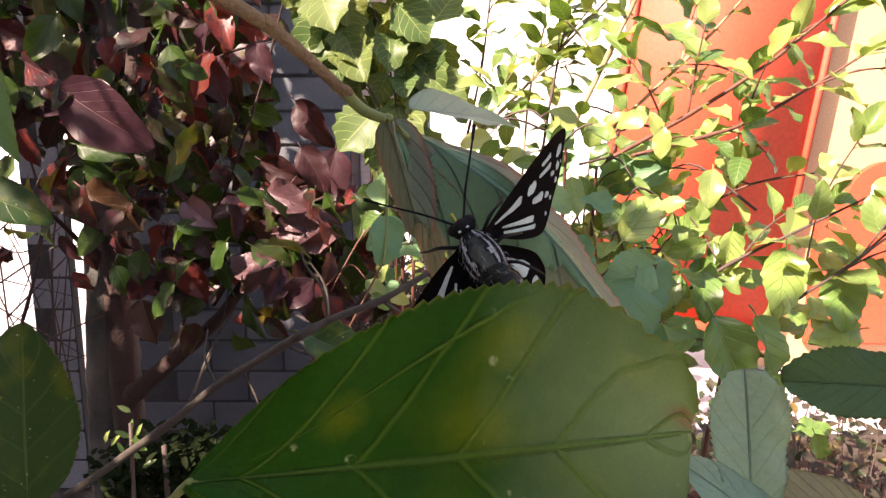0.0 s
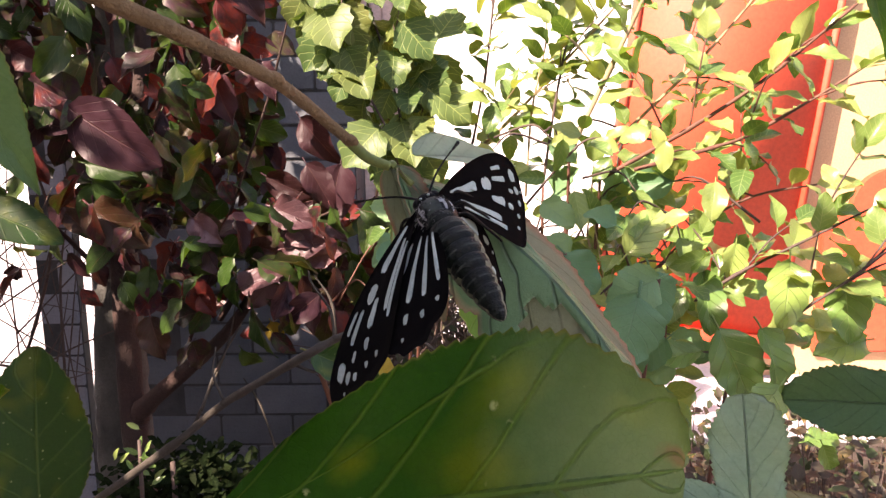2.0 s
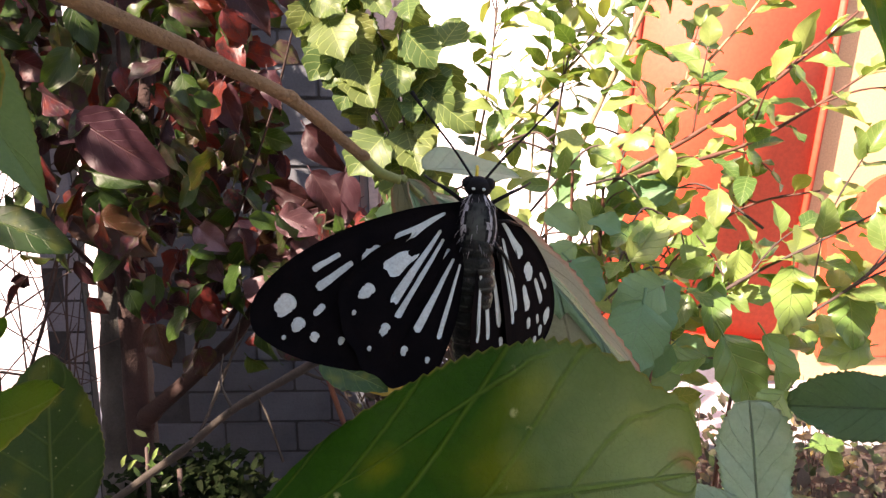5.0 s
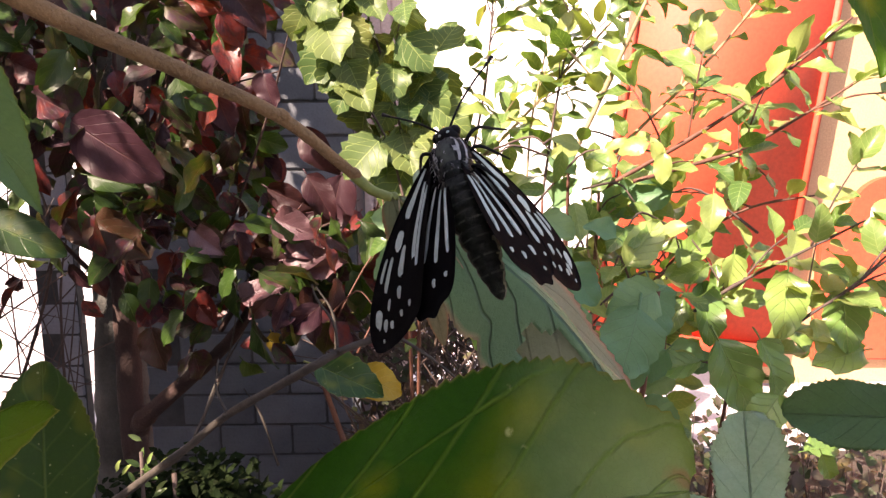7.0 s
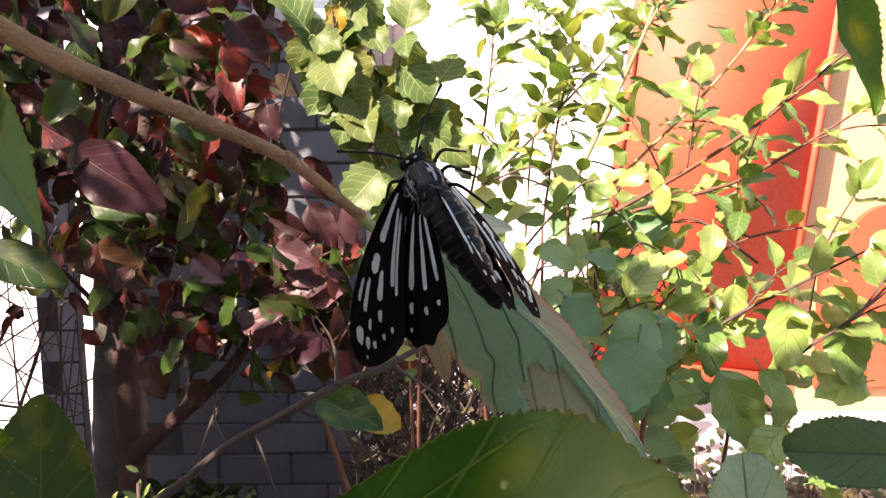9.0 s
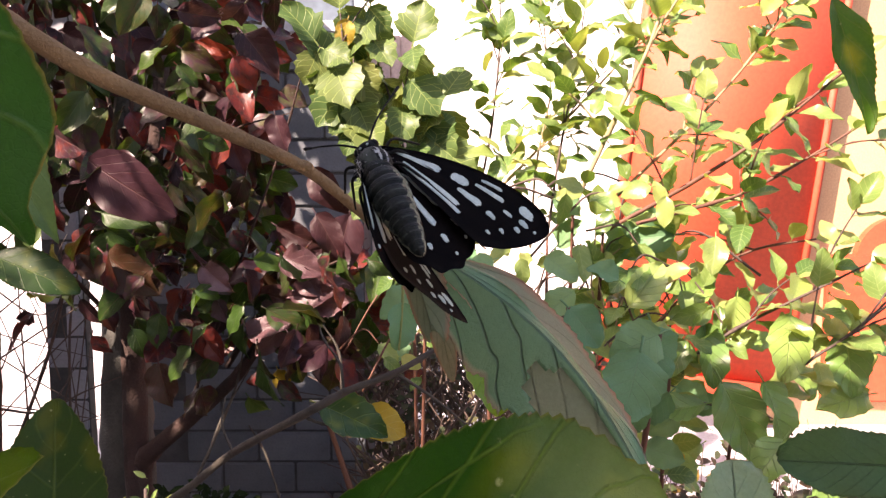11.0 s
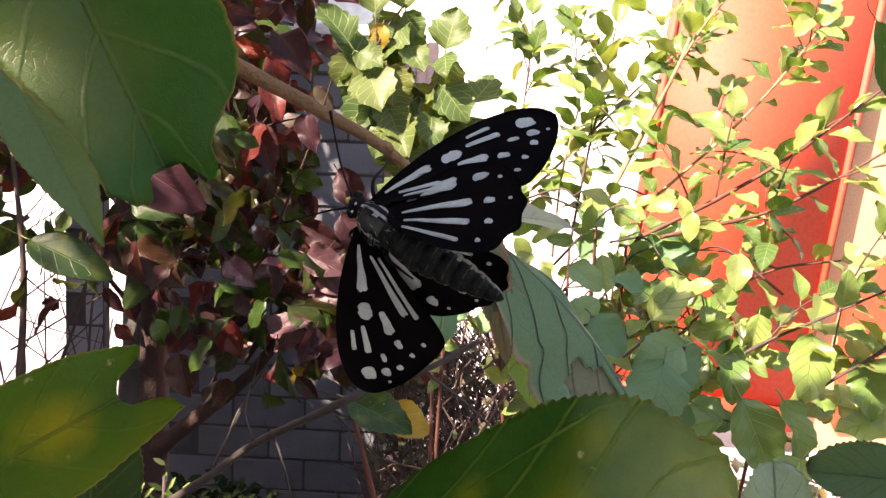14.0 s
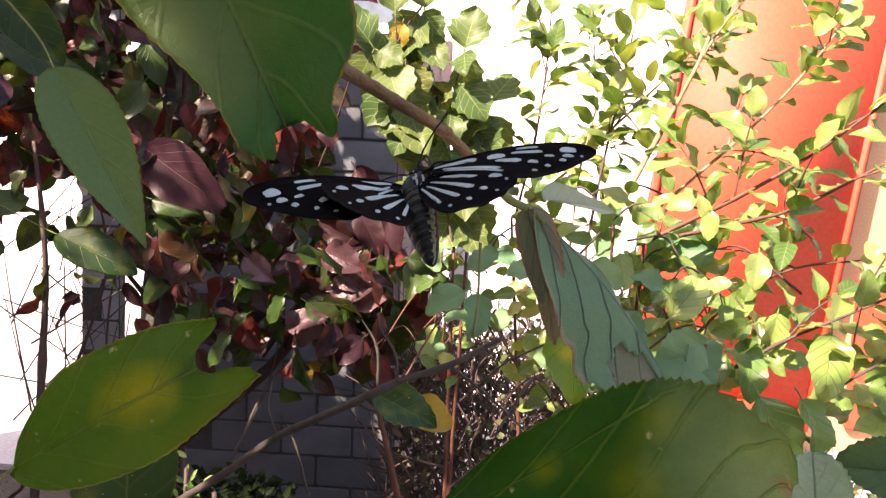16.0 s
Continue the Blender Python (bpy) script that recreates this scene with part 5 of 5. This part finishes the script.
def streak(x0, y0, x1, y1, w0, w1, n=9):
    """The outline of a pale streak between two veins, rounded and a little ragged."""
    a, b = Vector((x0, y0)), Vector((x1, y1))
    d = (b - a).normalized()
    q = Vector((-d.y, d.x))
    odd = random.Random(int(1e4 * (x0 + 3 * y1 + 7)))
    out = []
    for i in range(n):
        f = math.pi * (-0.5 + i / (n - 1))
        out.append(b + (d * (w1 * math.cos(f) * odd.uniform(0.7, 1.3)) + q * (w1 * math.sin(f) * odd.uniform(0.85, 1.1))))
    for k in (0.75, 0.5, 0.25):
        out.append(a.lerp(b, k) + q * ((w0 + (w1 - w0) * k) * odd.uniform(0.8, 1.15)))
    for i in range(n):
        f = math.pi * (0.5 + i / (n - 1))
        out.append(a + d * (w0 * math.cos(f) * 0.8) + q * (w0 * math.sin(f)))
    for k in (0.25, 0.5, 0.75):
        out.append(a.lerp(b, k) - q * ((w0 + (w1 - w0) * k) * odd.uniform(0.8, 1.15)))
    return [(p.x, p.y) for p in out]


FORE_MARKS = (
    (0.09, 0.040, 0.30, 0.092, 0.006, 0.027), (0.41, 0.120, 0.45, 0.126, 0.032, 0.038), (0.53, 0.225, 0.63, 0.250, 0.010, 0.014), (0.52, 0.165, 0.67, 0.187, 0.011, 0.018),
    (0.72, 0.125, 0.75, 0.125, 0.013, 0.014), (0.47, 0.045, 0.58, 0.040, 0.016, 0.027), (0.66, 0.025, 0.69, 0.020, 0.018, 0.015), (0.16, 0.000, 0.50, -0.060, 0.006, 0.021),
    (0.18, -0.034, 0.54, -0.115, 0.006, 0.013), (0.80, 0.235, 0.83, 0.235, 0.038, 0.035), (0.825, 0.145, 0.845, 0.142, 0.025, 0.022), (0.82, 0.065, 0.83, 0.062, 0.018, 0.016),
    (0.76, -0.020, 0.77, -0.024, 0.013, 0.011), (0.71, -0.098, 0.72, -0.102, 0.012, 0.011), (0.905, 0.150, 0.91, 0.147, 0.008, 0.008),
)
HIND_MARKS = (
    (0.16, -0.085, 0.38, -0.175, 0.008, 0.042), (0.10, -0.125, 0.37, -0.335, 0.006, 0.023), (0.08, -0.165, 0.30, -0.425, 0.006, 0.018), (0.05, -0.190, 0.20, -0.460, 0.005, 0.011),
    (0.50, -0.250, 0.53, -0.268, 0.025, 0.021), (0.445, -0.400, 0.462, -0.418, 0.018, 0.015), (0.37, -0.490, 0.38, -0.505, 0.014, 0.012), (0.27, -0.540, 0.275, -0.548, 0.011, 0.009),
    (0.58, -0.330, 0.584, -0.336, 0.008, 0.008), (0.53, -0.470, 0.534, -0.475, 0.008, 0.008),
)


def wing(name, edge, marks, side, drop):
    """One wing, with each pale mark a piece of its own on it."""
    bm = bmesh.new()
    flat_piece(bm, edge, 0.00007, side, 0)
    bmesh.ops.translate(bm, verts=bm.verts, vec=(0, 0, drop))
    ob = part(name, bm, WING_BLACK, butterfly)
    for s in marks:
        bm = bmesh.new()
        flat_piece(bm, streak(*s), 0.00024, side, 0)
        bmesh.ops.translate(bm, verts=bm.verts, vec=(0, 0, drop))
        part("pale_mark", bm, WING_WHITE, ob)
    return ob


butterfly = thing("butterfly", (0, 0, 0), "black and white striped butterfly climbing on the leaves", "butterfly")
rng = random.Random(31)
body = bmesh.new()
bmesh.ops.create_uvsphere(body, u_segments=40, v_segments=30, radius=1.0, matrix=pose(0, 0, 0, 90))
for f in body.faces:
    c = f.calc_center_median()
    lean = abs(math.atan2(c.x, c.z)) + 0.05 * math.sin(c.y * 9 + c.x * 5)
    f.material_index = 1 if lean < 0.42 and c.y < 0.55 else 2 if 0.58 < lean < 0.76 or 1.08 < lean < 1.24 else 0
for v in body.verts:
    x, y, z = v.co
    v.co = Vector((0.0038 * x * (1 - 0.12 * y), 0.0012 + 0.0060 * y, 0.0031 * z * (1 + 0.1 * math.cos(3 * y)))) + Vector([rng.uniform(-1, 1) for _ in range(3)]) * 0.00007
part("thorax", body, [BODY_BLACK, BODY_GREY, BODY_PALE], butterfly)
for tint, n in ((BODY_BLACK, 300), (BODY_PALE, 60)):
    hair = bmesh.new()
    for _ in range(n):
        q = Vector((rng.uniform(-1, 1), rng.uniform(-1.6, 1), rng.uniform(-0.5, 1))).normalized()
        p = Vector((0.0037 * q.x, 0.0012 + 0.0060 * q.y, 0.0030 * q.z))
        d = Vector((q.x * 0.7, -1.0, q.z * 0.45)).normalized() * rng.uniform(0.0010, 0.0022)
        tube(hair, [p, p + d * 0.6 + q * 0.0003, p + d], 0.00007, 0.00002, 3, 1)
    tagged(part("thorax_hair", hair, tint, butterfly), kind="stuff")
head = bmesh.new()
bmesh.ops.create_uvsphere(head, u_segments=16, v_segments=12, radius=1.0, matrix=pose(0, 0.0080, 0) @ Matrix.Diagonal((0.0025, 0.0020, 0.0021, 1)))
head = part("head", head, BODY_BLACK, butterfly)
for s in (-1, 1):
    eye = bmesh.new()
    bmesh.ops.create_uvsphere(eye, u_segments=12, v_segments=8, radius=0.00120, matrix=pose(s * 0.0018, 0.0086, 0.0003))
    part("eye", eye, BODY_BLACK, head)
    spot = bmesh.new()
    bmesh.ops.create_uvsphere(spot, u_segments=10, v_segments=6, radius=1.0, matrix=pose(s * 0.0009, 0.0072, 0.0019) @ Matrix.Diagonal((0.00034, 0.00026, 0.00022, 1)))
    part("head_spot", spot, WING_WHITE, head)
abdomen = bmesh.new()
rings = []
STEPS, ROUND = 72, 30
for i in range(STEPS + 1):
    f = i / STEPS
    joint = math.exp(-(((f * 8 + 0.5) % 1 - 0.5) / 0.12) ** 2)
    r = 0.0049 * min(1.0, 0.45 + 1.6 * f) ** 0.8 * (1 - 0.58 * f) * (1 - f**5.0) ** 0.5 * (1 - 0.13 * joint) + 0.00012
    y = -0.0005 - 0.0268 * f
    z = -0.0008 * f + 0.0004 * math.sin(f * 3)
    rings.append([abdomen.verts.new((1.06 * r * math.cos(2 * math.pi * k / ROUND), y, z + 0.92 * r * math.sin(2 * math.pi * k / ROUND))) for k in range(ROUND)])
for i, (a, b) in enumerate(zip(rings, rings[1:])):
    for k in range(ROUND):
        f = abdomen.faces.new((a[k], a[(k + 1) % ROUND], b[(k + 1) % ROUND], b[k]))
        up = math.sin(2 * math.pi * (k + 0.5) / ROUND)
        at_joint = (i / STEPS * 8 + 0.5) % 1 < 0.07
        flank = 0.02 < up < 0.42 + 0.1 * math.sin(i * 0.9)
        f.material_index = 1 if at_joint and up > 0 and k % 7 else 2 if flank and i > STEPS * 0.2 else 3 if up > 0 else 0
abdomen.faces.new(rings[0][::-1])
abdomen.faces.new(rings[-1])
bmesh.ops.translate(abdomen, verts=abdomen.verts, vec=(0, 0.002, 0))
abdomen = part("abdomen", abdomen, [BODY_BLACK, BODY_GREY, BODY_YELLOW, BODY_DARK], butterfly)
for s in (-1, 1):
    line = [(s * 0.0007, 0.0088, 0.0008), (s * 0.0044, 0.0136, 0.0018), (s * 0.0086, 0.0186, 0.0018), (s * 0.0110, 0.0216, 0.0014)]
    ant = part("antenna", tube(bmesh.new(), line, 0.00026, 0.00020, 6, 8), BODY_BLACK, butterfly)
    part("antenna_club", tube(bmesh.new(), [line[-1], (s * 0.0122, 0.0232, 0.0012), (s * 0.0130, 0.0243, 0.0010)], 0.00026, 0.00044, 7, 5), BODY_BLACK, ant)
    for y, reach, fwd in ((0.005, 0.008, 0.006), (0.002, 0.007, 0.001), (-0.001, 0.006, -0.005)):
        leg = [(s * 0.0015, y, -0.0018), (s * (0.002 + reach * 0.45), y + fwd * 0.4, -0.0005), (s * (0.002 + reach * 0.8), y + fwd * 0.8, -0.0045), (s * (0.002 + reach), y + fwd * 1.1, -0.0075)]
        part("leg", tube(bmesh.new(), leg, 0.00046, 0.00020, 6, 6), BODY_BLACK, butterfly)
coil = [(-0.0004, 0.0090 + 0.0019 * (1 - i / 30) * math.cos(i * 0.42) * 1.0 + 0.0012, -0.0012 + 0.0019 * (1 - i / 30) * math.sin(i * 0.42)) for i in range(24)]
part("proboscis", tube(bmesh.new(), coil, 0.0003, 0.0002, 6, 2), PROBOSCIS, butterfly, "coiled yellow proboscis")
fore = {k: wing("forewing", forewing_edge(), FORE_MARKS, k, 0.00025) for k in (-1, 1)}
hind = {k: wing("hindwing", hindwing_edge(), [(0.88 * a, 1.05 * b, 0.88 * c, 1.05 * d, e, f) for a, b, c, d, e, f in HIND_MARKS], k, -0.00025) for k in (-1, 1)}

BUTTERFLY = [
    (0, 0.0083, 0.1211, 0.9764, 1.041, -0.512, 0.357, 33.2, 40.5, 0.0, 55.0, -16.4, 55.8, 20.0, -4.9, 12.2),
    (0.5, 0.0077, 0.1183, 0.9790, 1.462, -0.469, 0.587, 18.4, 42.8, 0.0, 53.5, 18.5, 45.4, 20.0, 5.5, 12.8),
    (1, 0.0019, 0.1247, 0.9902, 0.444, -0.543, 0.146, 25.6, 36.8, 0.0, 62.4, -9.1, 18.7, 13.1, -50.0, 11.0),
    (1.5, 0.0026, 0.1211, 0.9938, 0.737, -0.364, 0.228, 32.2, 41.0, 0.0, 67.6, -5.8, 5.8, 13.0, -52.0, 12.3),
    (2, -0.0010, 0.1205, 0.9923, 0.355, -0.485, 0.203, 31.4, 34.2, 0.0, 56.6, -33.6, 39.9, 18.0, -56.0, 10.3),
    (2.5, 0.0012, 0.1208, 0.9948, 0.572, -0.375, 0.164, 30.9, 35.3, -1.1, 70.0, -30.8, 16.6, 6.2, -50.0, 10.6),
    (3, 0.0042, 0.1209, 0.9780, 0.363, 0.239, 0.353, 5.6, 35.6, 6.6, 35.3, 2.0, 4.2, 5.2, 0.6, 10.7),
    (3.5, 0.0034, 0.1094, 0.9826, 1.515, 0.199, -0.093, -11.7, 63.7, 3.5, 61.5, 48.4, 9.9, 17.5, 14.5, 19.1),
    (4, 0.0035, 0.1042, 0.9842, 1.557, 0.284, -0.102, -18.8, 58.2, 4.0, 57.3, 46.4, 8.1, 19.6, 13.9, 17.5),
    (6.5, 0.0004, 0.1142, 1.0088, 0.683, -0.422, 0.011, 21.3, 50.6, -11.6, 79.4, 35.4, 3.2, 28.5, 10.6, 10.0),
    (7, -0.0004, 0.1155, 1.0082, 0.690, -0.501, -0.062, 37.2, 50.4, 4.2, 77.1, 33.9, -4.2, 27.3, 10.2, 12.0),
    (7.5, -0.0030, 0.1154, 1.0105, 0.702, -0.576, -0.040, 22.1, 50.5, -3.2, 87.7, 35.2, 1.5, 28.4, 10.6, 12.0),
    (8, -0.0031, 0.1165, 1.0118, 0.680, -0.403, 0.178, 51.0, 31.1, 5.7, 72.1, 39.3, 4.8, 27.7, 11.8, 2.0),
    (8.5, -0.0034, 0.1174, 1.0125, 0.674, -0.556, 0.083, 29.7, 42.2, -1.0, 85.8, 36.9, 2.5, 27.2, 11.1, 12.0),
    (9, -0.0046, 0.1155, 1.0131, 0.694, -0.533, 0.176, 41.5, 32.7, 4.8, 87.2, 39.2, 5.5, 26.3, 11.8, 2.0),
    (11.5, -0.0170, 0.1179, 1.0216, 0.554, -0.574, 0.159, 96.5, 69.9, -5.9, 58.2, 37.0, 21.6, 6.9, 11.1, 21.0),
    (12, -0.0153, 0.0959, 1.0190, 0.915, -0.671, 0.134, 34.0, 66.5, 2.7, 88.3, 14.4, -0.5, 5.4, -30.0, 19.9),
    (12.5, -0.0150, 0.0876, 1.0194, 0.743, -0.675, 0.094, 33.5, 68.5, 4.0, 97.2, -5.5, -0.7, 8.9, -45.0, 20.6),
    (13, -0.0150, 0.0840, 1.0191, 0.731, -0.712, 0.040, 25.8, 62.0, 1.3, 98.1, -17.1, -0.7, 4.3, -50.0, 18.6),
    (13.5, -0.0161, 0.0839, 1.0175, 0.697, -0.677, 0.064, 12.1, 59.8, 2.9, 85.4, -17.4, -0.1, 5.2, -45.0, 17.9),
    (14, -0.0296, 0.1002, 1.0070, 0.993, -1.154, 0.392, 34.8, 24.8, 48.4, 34.9, 34.8, -11.3, 17.9, 10.4, 7.4),
    (14.5, -0.0225, 0.1021, 1.0128, 1.815, -0.410, 0.876, 1.9, 31.8, 34.9, 52.2, 31.4, 40.6, 3.8, 9.4, 9.5),
    (15, -0.0257, 0.1034, 1.0123, 2.031, -0.483, 0.903, 11.8, 18.9, 35.7, 57.1, 31.2, 31.5, -3.3, 9.4, 5.7),
    (15.5, -0.0381, 0.1233, 1.0106, 0.516, -0.308, 0.132, -43.3, 47.9, -10.6, -4.2, 35.8, -8.4, -2.2, 10.7, 14.4),
    (16, -0.0386, 0.1184, 1.0119, 0.482, -0.834, -0.091, -66.5, 51.7, -10.7, 34.0, 23.1, -7.2, 6.7, 6.9, 15.5),
]


def motions():
    """The butterfly climbs and flaps; the near leaves sway."""
    rows, tail = [], []
    sides = {(k, w): [] for k in (-1, 1) for w in (0, 1)}
    for t, x, y, z, a, b, c, fl, sl, pl, fr, sr, pr, droop, hr, hl in BUTTERFLY:
        w = Vector((a, b, c))
        rows.append((t, Matrix.Translation((x, y, z)) @ Matrix.Rotation(w.length, 4, w.normalized())))
        tail.append((t, pose(0, -0.002, 0, droop)))
        for k, flap, pitch, sweeps in ((-1, fl, pl, (sl, hl)), (1, fr, pr, (sr, hr))):
            for w, sweep in enumerate(sweeps):
                sides[k, w].append((t, pose(k * 0.0022, 0.004 - 0.002 * w, 0.0015) @ pose(0, 0, 0, 0, k * flap) @ pose(0, 0, 0, 0, 0, -k * sweep) @ pose(0, 0, 0, pitch)))
    walk(butterfly, rows)
    walk(abdomen, tail)
    for k in (-1, 1):
        walk(fore[k], sides[k, 0])
        walk(hind[k], sides[k, 1])
    walk(sprig, [
        (0, pose(0.0023, 0.0000, 0.0028)),
        (0.5, pose(0.0023, 0.0000, 0.0011)),
        (1, pose(0.0023, 0.0000, 0.0019)),
        (1.5, pose(0.0023, 0.0000, 0.0002)),
        (2, pose(0.0022, 0.0000, 0.0011)),
        (2.5, pose(0.0021, 0.0000, 0.0010)),
        (3, pose(0.0022, 0.0000, 0.0019)),
        (3.5, pose(0.0017, 0.0000, 0.0009)),
        (4, pose(0.0016, 0.0000, 0.0012)),
        (7, pose(0.0000, 0.0000, 0.0000)),
        (8, pose(0.0009, 0.0000, -0.0007)),
        (9, pose(0.0012, 0.0000, 0.0008)),
        (12, pose(0.0025, 0.0000, 0.0044)),
        (13, pose(-0.0012, 0.0000, 0.0058)),
        (14, pose(0.0026, 0.0000, 0.0059)),
        (14.5, pose(0.0053, 0.0000, 0.0057)),
        (15, pose(0.0066, 0.0000, 0.0084)),
        (16, pose(0.0031, 0.0000, 0.0089)),
    ])
    axis = (Vector((0.0504, 0.1383, 0.9406)) - J2).normalized()
    turned = []
    for t, twist, sink in ((0, 0, 0), (11.5, 0, 0), (12.2, -4, 1), (13, -10, 3), (14, -16, 4), (16, -20, 6)):
        turned.append((t, Matrix.Translation(J2) @ Matrix.Rotation(radians(sink), 4, "Y") @ Matrix.Rotation(radians(twist), 4, axis)))
    walk(droop_leaf, turned)
    walk(rolled_half, turned)
    for ob, rows in ((upper, [
        (0, pose(0.0091, 0.0000, -0.0257)),
        (4, pose(0.0017, 0.0000, -0.0180)),
        (9, pose(0.0020, 0.0000, -0.0092)),
        (11.3, pose(0.0003, 0.0000, -0.0059)),
        (11.7, pose(0.0000, 0.0000, -0.0046)),
        (12, pose(0.0007, 0.0000, -0.0044)),
        (12.5, pose(0.0010, 0.0000, -0.0043)),
        (13, pose(-0.0005, 0.0000, -0.0034)),
        (13.5, pose(-0.0008, 0.0000, -0.0034)),
        (14, pose(0.0005, 0.0000, -0.0040)),
        (14.5, pose(0.0012, 0.0000, -0.0034)),
        (15, pose(0.0012, 0.0000, -0.0027)),
        (15.5, pose(0.0021, 0.0000, -0.0021)),
        (16, pose(0.0000, 0.0000, 0.0000)),
    ]), (lower, [
        (0, pose(0.0104, 0.0000, -0.0102)),
        (3, pose(0.0080, 0.0000, -0.0018)),
        (4, pose(0.0090, 0.0000, -0.0018)),
        (7, pose(0.0091, 0.0000, -0.0017)),
        (9, pose(0.0039, 0.0000, 0.0018)),
        (11.5, pose(0.0017, 0.0000, -0.0020)),
        (12.5, pose(0.0028, 0.0000, -0.0023)),
        (13, pose(0.0013, 0.0000, -0.0013)),
        (13.5, pose(0.0022, 0.0000, -0.0015)),
        (14, pose(0.0034, 0.0000, -0.0014)),
        (14.5, pose(0.0032, 0.0000, -0.0013)),
        (15, pose(0.0033, 0.0000, -0.0008)),
        (15.5, pose(0.0023, 0.0000, -0.0007)),
        (16, pose(0.0000, 0.0000, 0.0000)),
    ]), (drip, [
        (0, pose(0.0150, 0.0000, 0.0050)),
        (2, pose(0.0165, 0.0000, 0.0050)),
        (4, pose(0.0140, 0.0000, 0.0045)),
        (6.5, pose(0.0120, 0.0000, 0.0060)),
        (7.5, pose(0.0130, 0.0000, 0.0050)),
        (9.2, pose(0.0125, 0.0000, 0.0100)),
        (11.5, pose(0.0090, 0.0000, 0.0120)),
        (12, pose(0.0079, 0.0000, 0.0105)),
        (13.5, pose(0.0029, 0.0000, 0.0023)),
        (14.5, pose(0.0022, 0.0000, 0.0052)),
        (15, pose(0.0015, 0.0000, 0.0059)),
        (16, pose(0.0000, 0.0000, 0.0000)),
    ])):
        home = ob.location.copy()
        walk(ob, [(t, Matrix.Translation(home) @ m) for t, m in rows])


motions()
